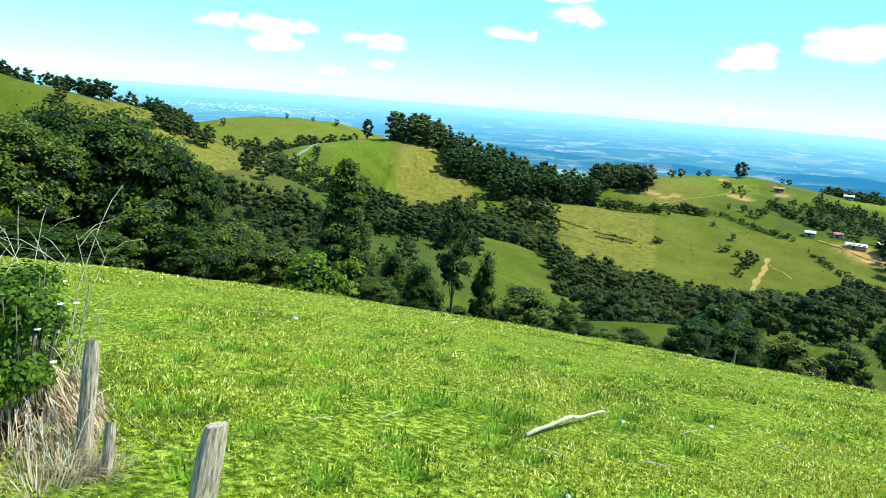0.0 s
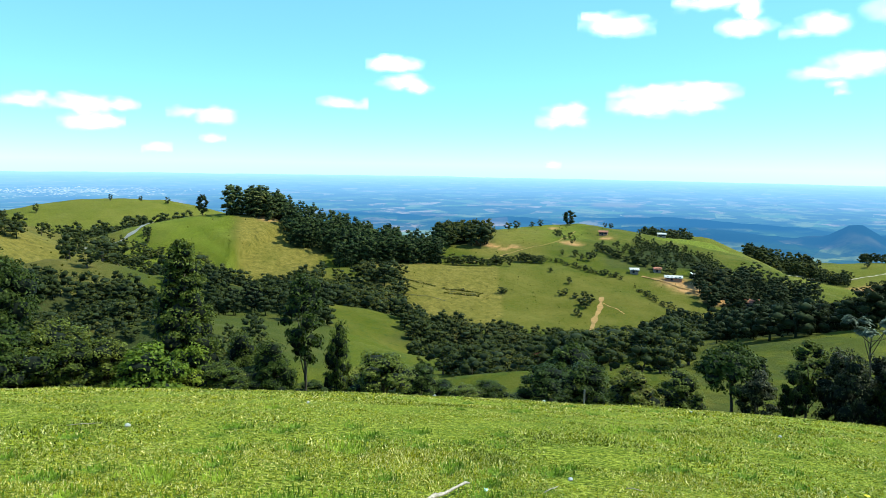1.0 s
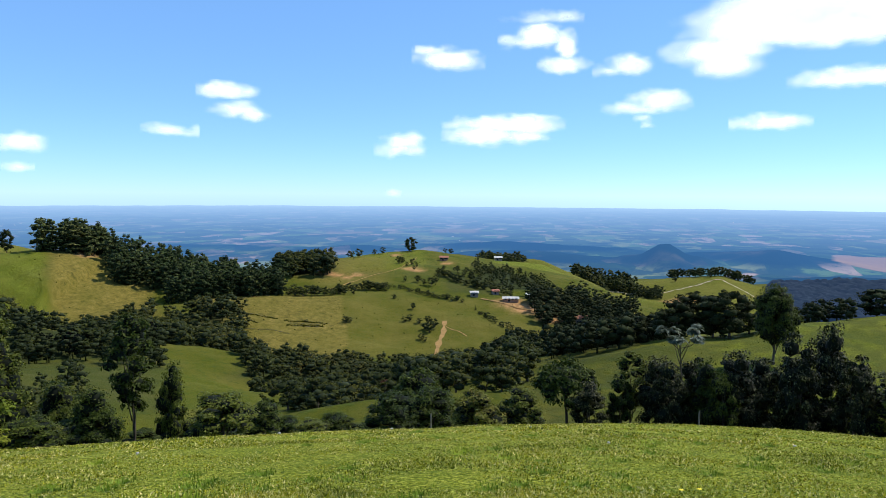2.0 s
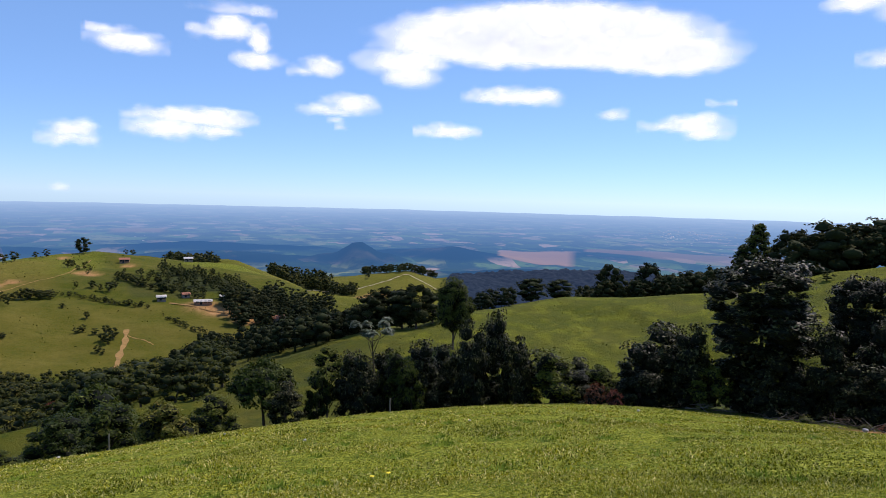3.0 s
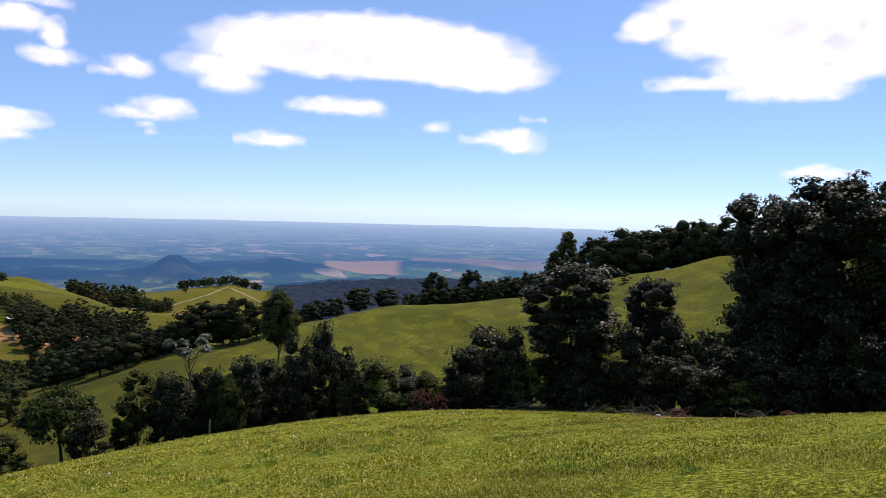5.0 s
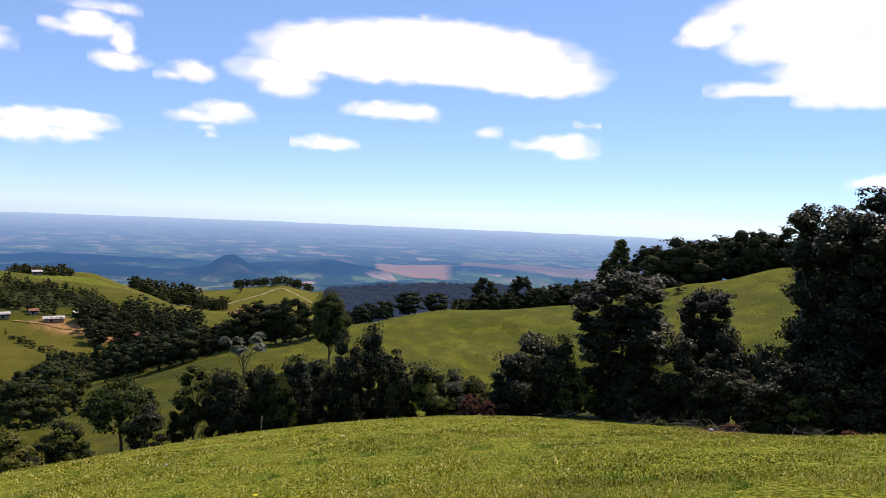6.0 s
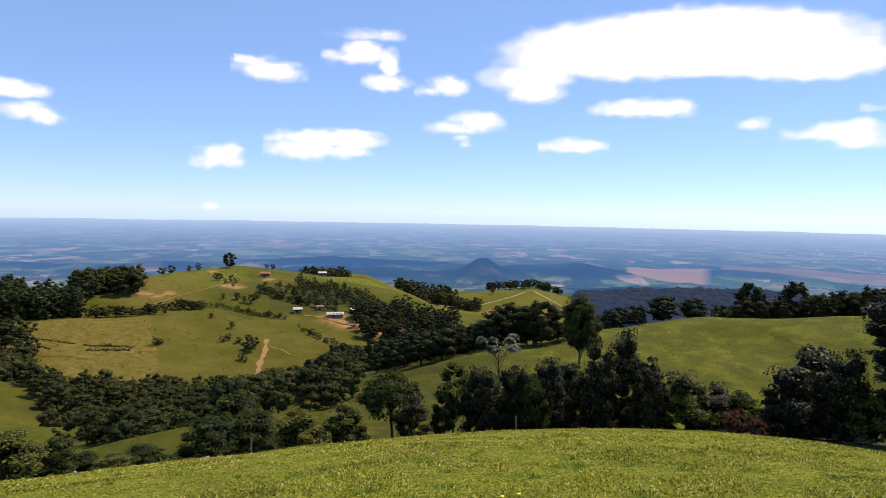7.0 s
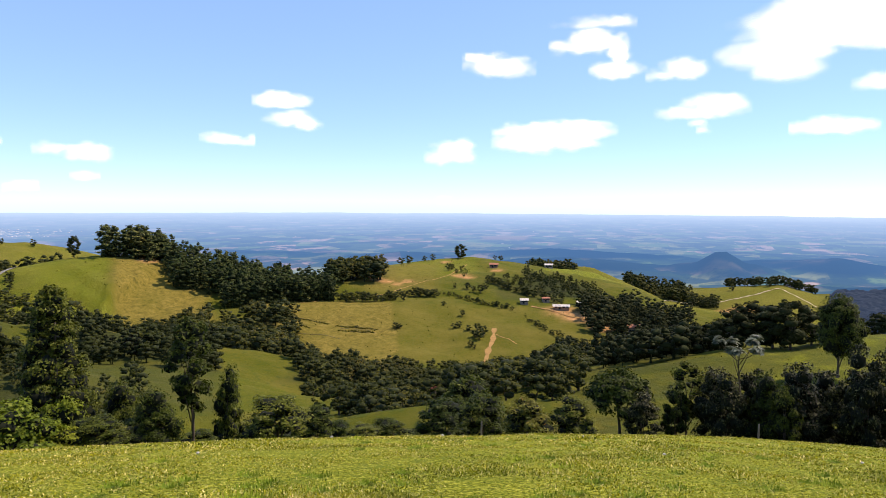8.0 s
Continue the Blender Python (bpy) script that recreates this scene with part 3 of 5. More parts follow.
ploughed = np.maximum(ploughed, 0.6 * soft_box(fb, 5.0, 9.0, 0.2) * soft_box(fr, 1750, 1950, 20))
ploughed = np.maximum(ploughed, 0.6 * soft_box(fb, 14.0, 18.0, 0.2) * soft_box(fr, 1700, 1850, 20))
set_attribute(far_mesh, "ploughed", ploughed)
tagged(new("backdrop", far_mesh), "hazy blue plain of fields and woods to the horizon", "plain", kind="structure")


def strip(name, line, width, mat, lift, label, category):
    """A track laid over the ground along (bearing, distance) corners."""
    pts = [Vector((*spot(b, d), 0)) for b, d in line]
    dense = []
    for p, q in zip(pts, pts[1:]):
        steps = max(2, int((q - p).length / (width * 0.8)))
        dense += [p.lerp(q, s / steps) for s in range(steps)]
    dense.append(pts[-1])
    rows = []
    for i, p in enumerate(dense):
        way = (dense[min(i + 1, len(dense) - 1)] - dense[max(i - 1, 0)]).normalized()
        side = Vector((way.y, -way.x, 0))
        w = width * (0.4 + 0.25 * math.sin(i * 1.3) * math.sin(i * 0.37))
        rows.append([p + side * k * w for k in (-1, -0.35, 0.35, 1)])
    flat = np.array([[v.x, v.y] for row in rows for v in row])
    z = ground(flat[:, 0], flat[:, 1]) + lift
    verts = np.column_stack([flat, z])
    faces = [[i * 4 + j, i * 4 + j + 1, i * 4 + j + 5, i * 4 + j + 4] for i in range(len(rows) - 1) for j in range(3)]
    return tagged(new(name, mesh_from(name, verts, faces, mat, True)), label, category, kind="structure")


strip("road", [(-5.8, 650), (-7.2, 659), (-9.5, 674), (-11.2, 684), (-12.6, 697), (-13.5, 711), (-13.9, 719)], 2.2, TRACK, 0.4, "pale dirt track climbing a green hill", "road")
strip("road", [(-13.95, 719), (-14.6, 715), (-15.6, 703), (-16.9, 688)], 2.2, TRACK, 0.4, "pale dirt track going down a green hill", "road")
strip("road", [(49.5, 395), (47.5, 415), (45.6, 437), (44.8, 450)], 3.8, GRAVEL, 0.4, "grey country road over a pasture saddle", "road")
strip("path", [(7.9, 335), (8.0, 319), (8.4, 305), (8.65, 289)], 2.6, DIRT, 0.25, "eroded bare earth cattle trail", "path")
strip("path", [(7.8, 327), (7.2, 323), (6.7, 321), (6.0, 314)], 0.8, DIRT, 0.2, "faint bare cattle path across the slope", "path")
for line in ([(25.6, 342), (23.7, 337), (22.0, 332)], [(21.4, 329.5), (19.6, 328.5), (17.6, 326)], [(21.2, 322.6), (19.6, 321.5), (18.1, 322)], [(21.0, 326), (19.4, 325), (18.4, 323.8)],
             [(25.9, 336), (24.6, 330), (23.5, 323)], [(24.5, 318), (22.8, 316), (21.0, 312)], [(26.0, 327), (24.8, 322)]):
    strip("path", line, 0.6, TRODDEN, 0.18, "dark trodden ledge along the dry slope", "path")
strip("road", [(27, 365), (23.5, 372), (20, 380), (17.5, 395), (15, 420), (12, 450), (10.8, 480), (10.3, 510)], 0.8, DIRT, 0.2, "dirt lane along the hill brow", "road")
strip("road", [(4.8, 380), (3.3, 374), (1.8, 366), (0.2, 362), (-2.5, 352)], 1.8, DIRT, 0.35, "dirt lane through the farmyard", "road")


# ---- trees ----
rng = np.random.default_rng(7)


def unit(v):
    return v / np.maximum(np.linalg.norm(v, axis=-1, keepdims=True), 1e-9)


def leaf_cloud(clumps, per, length, width, flat=0.35, fill=0.35, three=False, squash=0.8, wild=0.34):
    """Rhombic leaves over clumps (x, y, z, radius): most near each clump's skin."""
    verts = []
    hub = float(np.mean([c[2] for c in clumps])) * 0.8
    for x, y, z, rad in clumps:
        n = max(6, int(per))
        d = unit(rng.normal(size=(n, 3)))
        d[:, 2] = np.where(d[:, 2] < -0.35, -d[:, 2] * 0.6, d[:, 2])
        depth = np.where(rng.random(n) < fill, rng.random(n) ** 0.5, 0.80 + 0.24 * rng.random(n))
        lump = 1 + 0.22 * np.sin(d[:, 0] * 5.1 + x * 3) * np.sin(d[:, 1] * 4.7 + y * 3)
        c = np.array([x, y, z]) + d * (rad * depth * lump)[:, None] * np.array([1, 1, squash])
        away = unit(np.array([[x, y, (z - hub) * 1.2 + 1e-3]]))
        nrm = unit(d * 1.0 + away * 0.5 + rng.normal(size=(n, 3)) * wild + np.array([0, 0, flat]))
        t = unit(np.cross(nrm, rng.normal(size=(n, 3))))
        s = np.cross(nrm, t)
        size = (0.65 + 0.7 * rng.random(n))[:, None]
        a, b = t * length * 0.5 * size, s * width * 0.5 * size
        droop = np.array([0, 0, -0.18]) * length * size
        if three:
            verts.append(np.stack([c - a - b, c - a * 0.7 + b, c + a + droop], 1))
        else:
            verts.append(np.stack([c - a, c + b + nrm * 0.1 * width, c + a + droop, c - b + nrm * 0.1 * width], 1))
    v = np.concatenate(verts).reshape(-1, 3)
    return v, np.arange(len(v)).reshape(-1, 3 if three else 4)


BALL = bmesh.new()
bmesh.ops.create_icosphere(BALL, subdivisions=1, radius=1.0)
BALL.verts.index_update()
BALL_V = np.array([v.co[:] for v in BALL.verts])
BALL_F = np.array([[v.index for v in f.verts] for f in BALL.faces])
BALL.free()


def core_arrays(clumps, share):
    """Dark balls inside each clump that stand in for the crown's inner shade."""
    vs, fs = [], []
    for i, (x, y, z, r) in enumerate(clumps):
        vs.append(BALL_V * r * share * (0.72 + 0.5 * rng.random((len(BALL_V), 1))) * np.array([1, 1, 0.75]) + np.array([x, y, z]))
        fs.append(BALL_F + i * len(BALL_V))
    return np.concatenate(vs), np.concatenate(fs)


def crown_shape(kind, h, rad, count):
    """Clumps that fill the crown of each habit."""
    out = []
    for i in range(count):
        a, u = i * 2.39996 + rng.random() * 0.8, (i + 0.5) / count
        if kind == "dark":
            env = 0.64 + 0.42 * u / 0.75 if u < 0.75 else 1.06 * math.sqrt(max(0.3, 1 - ((u - 0.75) / 0.30) ** 2))
            rr = rad * env * math.sqrt(0.1 + 0.9 * rng.random()) * 0.86
            zz = h * (0.06 + 0.86 * u) + rng.uniform(-0.03, 0.03) * h
            cr = rad * (0.26 + 0.18 * rng.random())
        elif kind in ("broad", "ridge"):
            base = 0.04 if kind == "ridge" else 0.24
            lat = u * 2 - 1
            rr = rad * math.sqrt(max(0.05, 1 - abs(lat) ** 2.2)) * (0.45 + 0.35 * rng.random())
            zz = h * (base + (1 - base) * (0.10 + 0.78 * u))
            cr = rad * (0.30 + 0.16 * rng.random())
        elif kind in ("oak", "crest_oak", "far_oak"):
            rr = rad * math.sqrt(1 - 0.85 * (2 * u - 1) ** 2) * math.sqrt(0.2 + 0.8 * rng.random()) * 0.72
            zz = h * (0.18 + 0.68 * u)
            cr = rad * (0.30 + 0.18 * rng.random())
        elif kind == "round":
            rr = rad * math.sqrt(u) * 0.78
            zz = h * (0.80 - 0.34 * u * u)
            cr = rad * (0.30 + 0.08 * rng.random())
        elif kind == "tall":
            zz = h * (0.10 + 0.84 * u)
            env = (1 - u) ** 0.75 * (0.85 + 0.3 * rng.random()) + 0.10
            rr = rad * env * 0.62
            cr = rad * (0.20 + 0.26 * env)
        elif kind == "airy":
            zz = h * (0.30 + 0.64 * u)
            rr = rad * (0.35 + 0.5 * rng.random()) * math.sin(math.pi * (0.15 + 0.75 * u))
            cr = rad * (0.26 + 0.16 * rng.random())
        elif kind == "spire":
            zz = h * (0.04 + 0.94 * u)
            rr = 0.0
            cr = rad * (1.05 - 0.9 * u)
        elif kind in ("eucalypt", "pine"):
            zz = h * (0.04 + 0.90 * u)
            rr = rad * 0.62 * math.sin(math.pi * (0.2 + 0.72 * u)) * (0.5 + rng.random())
            cr = rad * (0.30 + 0.22 * rng.random())
        else:
            rr = rad * (0.90 - 0.62 * u ** 2) * math.sqrt(0.15 + 0.85 * rng.random()) * 0.82
            zz = h * (0.08 + 0.76 * u * (0.85 + 0.3 * rng.random()))
            cr = rad * (0.24 + 0.24 * rng.random())
        out.append((rr * math.cos(a), rr * math.sin(a), zz, cr))
    return out


def bunches(clumps, split):
    """Breaks each clump into smaller bunches of leaves about its outer and upper side."""
    hub = float(np.mean([c[2] for c in clumps])) * 0.9
    out = []
    for x, y, z, r in clumps:
        away = np.array([x, y, 0.8 * (z - hub)]) / (abs(x) + abs(y) + abs(z - hub) + 1e-6)
        for k in range(split):
            d = unit(rng.normal(size=3) + away * 0.9 + np.array([0, 0, 0.25]))
            c = np.array([x, y, z]) + d * r * rng.uniform(0.55, 0.80)
            out.append((*c, r * rng.uniform(0.34, 0.62)))
    return out


def trunk_mesh(clumps, h, girth, limbs, fork, stems=1):
    bm = bmesh.new()
    for s in range(stems):
        off = Vector((0.25 * math.cos(s * 2.4), 0.25 * math.sin(s * 2.4), 0)) * (girth * 6 if stems > 1 else 0)
        lean = Vector((rng.uniform(-0.05, 0.05), rng.uniform(-0.05, 0.05), 0)) * h
        top = fork + 0.35 * (1 - fork)
        pts = [off + lean * t * t + Vector((math.sin(t * 5 + s) * 0.012 * h, math.cos(t * 4 + s) * 0.012 * h, h * top * t - 0.25)) for t in (0, 0.05, 0.2, 0.4, 0.6, 0.8, 1.0)]
        tube(bm, pts, [girth * k for k in (1.5, 1.15, 1.0, 0.85, 0.7, 0.5, 0.28)], 8)
    picks = list(range(0, len(clumps), max(1, len(clumps) // max(1, limbs))))[:limbs]
    for i in picks:
        x, y, z, r = clumps[i]
        end = Vector((x, y, z))
        start = Vector((x * 0.06, y * 0.06, max(h * 0.1, min(h * fork, z - 0.25 * h))))
        bend = start.lerp(end, 0.5) + Vector((0, 0, 0.05 * h))
        tube(bm, [start, start.lerp(bend, 0.6), bend, end], [girth * 0.55, girth * 0.42, girth * 0.28, girth * 0.1], 5)
    return bm


# habit: nominal height, radius, clumps, leaves a clump, leaf length and width, leaf material, girth, limbs, fork, stems
HABITS = {
    "broad": (8.0, 3.0, 36, 560, 0.165, 0.12, LEAF, 0.16, 9, 0.35, 1),
    "dark": (11.0, 2.6, 66, 400, 0.185, 0.13, LEAF_BACKLIT, 0.22, 12, 0.25, 1),
    "round": (4.0, 1.9, 24, 300, 0.18, 0.10, LEAF, 0.085, 8, 0.42, 1),
    "tall": (8.3, 2.0, 38, 330, 0.16, 0.09, LEAF, 0.13, 10, 0.7, 1),
    "airy": (6.0, 1.3, 20, 170, 0.17, 0.09, LEAF, 0.06, 8, 0.6, 1),
    "bush": (3.5, 1.7, 18, 330, 0.125, 0.092, LEAF, 0.05, 6, 0.3, 4),
    "darkbush": (3.5, 1.7, 18, 330, 0.13, 0.095, LEAF_BACKLIT, 0.05, 6, 0.3, 4),
    "brightbush": (1.8, 1.6, 16, 260, 0.15, 0.09, LEAF_LIGHT, 0.03, 5, 0.3, 4),
    "yellowbush": (2.6, 1.6, 16, 260, 0.15, 0.09, LEAF_YELLOW, 0.04, 5, 0.3, 4),
    "deadbush": (1.2, 1.2, 10, 110, 0.16, 0.07, LEAF_RUST, 0.02, 8, 0.3, 5),
    "spire": (18.0, 0.5, 26, 60, 0.45, 0.18, LEAF_BACKLIT, 0.15, 0, 0.9, 1),
    "ridge": (9.0, 3.4, 20, 120, 0.36, 0.28, LEAF_PINE_BACKLIT, 0.2, 6, 0.3, 1),
    "oak": (9.0, 3.6, 10, 40, 0.50, 0.42, LEAF_WOOD, 0.2, 3, 0.3, 1),
    "crest_oak": (9.0, 3.6, 11, 44, 0.46, 0.38, LEAF_PINE_BACKLIT, 0.2, 3, 0.3, 1),
    "far_oak": (9.0, 3.6, 8, 19, 0.75, 0.60, LEAF_WOOD, 0.2, 0, 0.3, 1),
    "pine": (14.0, 2.9, 10, 24, 0.70, 0.40, LEAF_PINE_BACKLIT, 0.18, 0, 0.6, 1),
    "eucalypt": (14.0, 2.7, 11, 32, 0.62, 0.40, LEAF_BLUE, 0.18, 3, 0.6, 1),
}
LABELS = {
    "broad": ("broad green tree with a dense leafy crown", "tree"),
    "dark": ("large glossy-leaved tree, its leaves coloured near-black for shade", "tree"),
    "round": ("small umbrella-shaped tree on a bare dark trunk", "tree"),
    "tall": ("tall pointed dark green tree", "tree"),
    "airy": ("slender light green tree with an airy crown", "tree"),
    "bush": ("dense green bush at the pasture's edge", "bush"),
    "darkbush": ("dense green bush, its leaves coloured dark for backlight", "bush"),
    "brightbush": ("low bright green bush at the pasture's edge", "bush"),
    "yellowbush": ("yellowish green bush at the pasture's edge", "bush"),
    "deadbush": ("withered rust-brown bush among green ones", "bush"),
    "spire": ("narrow dark cypress spire", "tree"),
    "pine": ("tall dark conifer by the farmyard", "tree"),
    "far_oak": ("rounded green tree on a distant slope", "tree"),
    "crest_oak": ("rounded tree, its leaves coloured dark for backlight", "tree"),
    "oak": ("rounded green tree on a distant slope", "tree"),
    "eucalypt": ("tall slim eucalypt in a hill grove", "tree"),
    "ridge": ("leafy tree on the pasture shoulder's crest", "tree"),
    "cecropia": ("slim tree with silvery leaves clustered on bare limbs", "tree"),
}
templates, arrays = {}, {}
MASSED = ("oak", "crest_oak", "far_oak", "pine", "eucalypt", "ridge")


def habit_arrays(kind, variant):
    """Crown arrays and trunk bmesh of a habit, one of a few variants."""
    h, rad, count, per, ll, lw, mat, girth, limbs, fork, stems = HABITS[kind]
    clumps = crown_shape(kind, h, rad, count)
    massed = kind in MASSED
    lumps = bunches(clumps, 2 if massed else 4)
    full = [(x, y, z, r * 0.86) for x, y, z, r in clumps]
    three = massed or kind in ("bush", "darkbush", "broad", "dark")
    squash, wild = 0.7 if kind in ("broad", "dark", "round") else 0.8, 0.48 if massed else 0.55
    v0, f0 = leaf_cloud(lumps, per * (0.3 if massed else 0.16), ll, lw, 0.45, 0.15, three, squash, wild)
    v1, f1 = leaf_cloud(full, per * (0.4 if massed else 0.36), ll, lw, 0.45, 0.15, three, squash, wild)
    crown = np.vstack([v0, v1]), np.vstack([f0, f1 + len(v0)])
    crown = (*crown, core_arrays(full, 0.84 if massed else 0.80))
    return crown, trunk_mesh(clumps, h, girth, limbs, fork, stems)


def tree_template(kind, variant):
    mat = HABITS[kind][6]
    (v, f, core), bm = habit_arrays(kind, variant)
    ob = new(LABELS[kind][1])
    tagged(ob, *LABELS[kind])
    part("trunk", bm, BARK, ob)
    if f.shape[1] == 4:
        f = np.concatenate([f[:, (0, 1, 2)], f[:, (0, 2, 3)]])
    me = mesh_from("crown", np.vstack([v, core[0]]), np.vstack([f, core[1] + len(v)]), mat, True)
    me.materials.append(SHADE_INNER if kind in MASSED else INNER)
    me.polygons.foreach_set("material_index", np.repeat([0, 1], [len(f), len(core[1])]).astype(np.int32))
    crown = new("crown", me)
    crown.parent = ob
    return ob


def cecropia_template():
    ob = new("tree")
    tagged(ob, *LABELS["cecropia"])
    h = 5.8
    bm = bmesh.new()
    tube(bm, [(0, 0, -0.3), (0.04, 0, 1.2), (-0.03, 0.05, 2.8), (0.08, 0, 4.1), (0.05, 0.02, 4.7)], [0.055, 0.045, 0.04, 0.033, 0.025], 8)
    ends = []
    for i in range(7):
        a = i * 2.4
        e = Vector((math.cos(a) * (0.5 + 0.12 * i), math.sin(a) * (0.5 + 0.12 * i), 4.9 + 0.75 * ((i * 5) % 7) / 7))
        s = Vector((0.05, 0.02, 3.5 + 0.16 * i))
        tube(bm, [s, s.lerp(e, 0.55) + Vector((0, 0, -0.12)), e], [0.024, 0.018, 0.010], 6)
        ends.append(e)
    part("trunk", bm, BARK, ob, "slender brown trunk with bare limbs")
    v, f = leaf_cloud([(e.x, e.y, e.z, 0.34) for e in ends], 60, 0.34, 0.17, 1.6)
    crown = new("crown", mesh_from("crown", v, f, LEAF_PALE))
    crown.parent = ob
    return tagged(ob)


def plant(kind, bearing, dist, height, radius, group="", sink=0.0, variants=3):
    """Stands a tree of a habit at a place, with its height and crown radius in metres."""
    key = (kind, int(rng.integers(variants)))
    x, y = spot(bearing, dist)
    z = float(ground(x, y)) - 0.05 - sink
    hh, rr = (5.8, 1.4) if kind == "cecropia" else HABITS[kind][:2]
    m = Matrix.LocRotScale((x, y, z), Euler((0, 0, rng.uniform(0, 6.28))), (radius / rr, radius / rr, height / hh))
    if key not in templates:
        templates[key] = cecropia_template() if kind == "cecropia" else tree_template(*key)
        ob = templates[key]
        ob.matrix_basis = m
    else:
        src = templates[key]
        keep = src.scale.copy()
        src.scale = (1, 1, 1)
        ob = copy_thing(src, m)
        src.scale = keep
    if group:
        ob["group"] = group
    return ob


LEFT_ROW = [
    ("broad", 67.2, 37, 6.9, 3.0), ("broad", 63.9, 42, 9.2, 3.6), ("broad", 60.0, 40, 9.0, 3.5), ("broad", 56.3, 38, 7.2, 2.4),
    ("bush", 58.7, 33, 3.5, 2.1), ("bush", 55.4, 32, 2.9, 1.8), ("bush", 52.8, 36, 3.2, 1.8), ("bush", 50.8, 33, 2.4, 1.5),
    ("bush", 62.1, 31, 1.8, 1.8), ("bush", 65.1, 31, 1.7, 2.0), ("bush", 67.9, 33, 1.9, 2.1), ("tall", 42.8, 38, 8.6, 2.0),
    ("bush", 51.6, 37, 3.5, 2.4), ("bush", 48.5, 33, 2.6, 1.4), ("brightbush", 45.6, 31, 1.75, 1.9), ("brightbush", 43.0, 31.5, 0.9, 1.2), ("bush", 40.0, 32, 1.5, 1.3),
    ("bush", 38.2, 40, 3.9, 1.6)]
MIDDLE_ROW = [
    ("airy", 33.2, 37, 6.9, 1.4), ("bush", 30.3, 36, 4.1, 1.0), ("bush", 35.9, 34, 2.8, 1.3), ("bush", 26.4, 33, 2.6, 1.9),
    ("bush", 23.2, 36, 2.1, 1.2), ("bush", 17.5, 38, 1.5, 1.0), ("bush", 12.7, 35, 2.3, 1.6), ("bush", 8.9, 40, 3.0, 1.9),
    ("yellowbush", 5.1, 34, 2.0, 1.6), ("bush", 1.4, 35, 2.1, 1.4), ("bush", 10.4, 48, 5.5, 2.4), ("round", -2.5, 37, 3.9, 1.9),
    ("darkbush", -4.3, 35, 2.2, 1.2), ("airy", -7.9, 38, 4.5, 1.2), ("bush", -7.0, 37, 3.1, 0.9), ("darkbush", -9.8, 37, 3.6, 1.4),
    ("darkbush", -12.9, 38, 4.1, 1.3), ("cecropia", -11.6, 36, 5.4, 1.25), ("bush", -14.9, 35, 2.8, 0.9), ("darkbush", -10.9, 36, 3.3, 1.2), ("bush", -13.8, 36, 3.4, 1.3),
    ("darkbush", -15.8, 36, 3.8, 1.4), ("darkbush", -16.8, 38, 3.6, 1.3), ("bush", -12.2, 38, 2.9, 1.2)]
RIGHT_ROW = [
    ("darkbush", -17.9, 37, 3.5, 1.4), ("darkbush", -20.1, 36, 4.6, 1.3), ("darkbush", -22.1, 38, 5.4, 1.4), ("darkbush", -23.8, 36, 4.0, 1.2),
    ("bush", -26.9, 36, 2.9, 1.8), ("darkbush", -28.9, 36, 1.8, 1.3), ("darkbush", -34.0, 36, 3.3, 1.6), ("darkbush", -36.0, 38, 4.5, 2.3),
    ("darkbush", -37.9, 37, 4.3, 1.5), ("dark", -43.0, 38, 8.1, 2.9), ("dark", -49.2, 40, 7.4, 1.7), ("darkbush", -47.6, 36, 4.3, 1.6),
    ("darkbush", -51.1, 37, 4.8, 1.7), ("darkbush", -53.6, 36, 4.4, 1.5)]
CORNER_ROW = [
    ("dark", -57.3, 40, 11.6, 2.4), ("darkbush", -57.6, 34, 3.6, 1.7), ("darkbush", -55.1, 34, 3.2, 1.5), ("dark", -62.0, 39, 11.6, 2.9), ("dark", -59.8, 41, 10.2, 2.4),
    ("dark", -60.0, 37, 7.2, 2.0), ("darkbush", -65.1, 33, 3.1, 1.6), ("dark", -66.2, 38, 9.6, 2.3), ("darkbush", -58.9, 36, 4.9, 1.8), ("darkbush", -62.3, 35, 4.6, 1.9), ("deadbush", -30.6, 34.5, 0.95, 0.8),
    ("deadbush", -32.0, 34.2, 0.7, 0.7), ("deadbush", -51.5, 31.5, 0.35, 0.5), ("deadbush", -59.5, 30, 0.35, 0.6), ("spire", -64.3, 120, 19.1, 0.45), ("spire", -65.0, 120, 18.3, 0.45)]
RIDGE_ROW = [
    ("broad", -18.4, 108, 11.6, 3.2), ("ridge", -15.2, 125, 8.8, 3.9), ("ridge", -12.7, 130, 8.6, 4.6), ("ridge", -14.0, 128, 8.0, 3.8), ("ridge", -11.2, 126, 7.2, 3.6), ("ridge", -16.6, 128, 6.2, 3.0), ("ridge", -24.9, 155, 6.0, 4.1),
    ("ridge", -27.2, 160, 5.4, 3.8), ("ridge", -31.2, 174, 10.6, 3.6), ("ridge", -34.4, 178, 10.6, 3.8), ("tall", -42.3, 190, 18.6, 5.2),
    ("ridge", -44.7, 188, 15.5, 6.3), ("tall", -41.3, 186, 13.2, 4.2), ("ridge", -48.7, 192, 13.6, 5.7), ("ridge", -50.9, 190, 12.9, 7.2),
    ("ridge", -52.7, 192, 12.6, 6.5), ("ridge", -37.5, 182, 8.4, 4.0), ("ridge", -47.5, 188, 11.3, 5.5), ("ridge", -39.3, 180, 7.2, 4.5)]
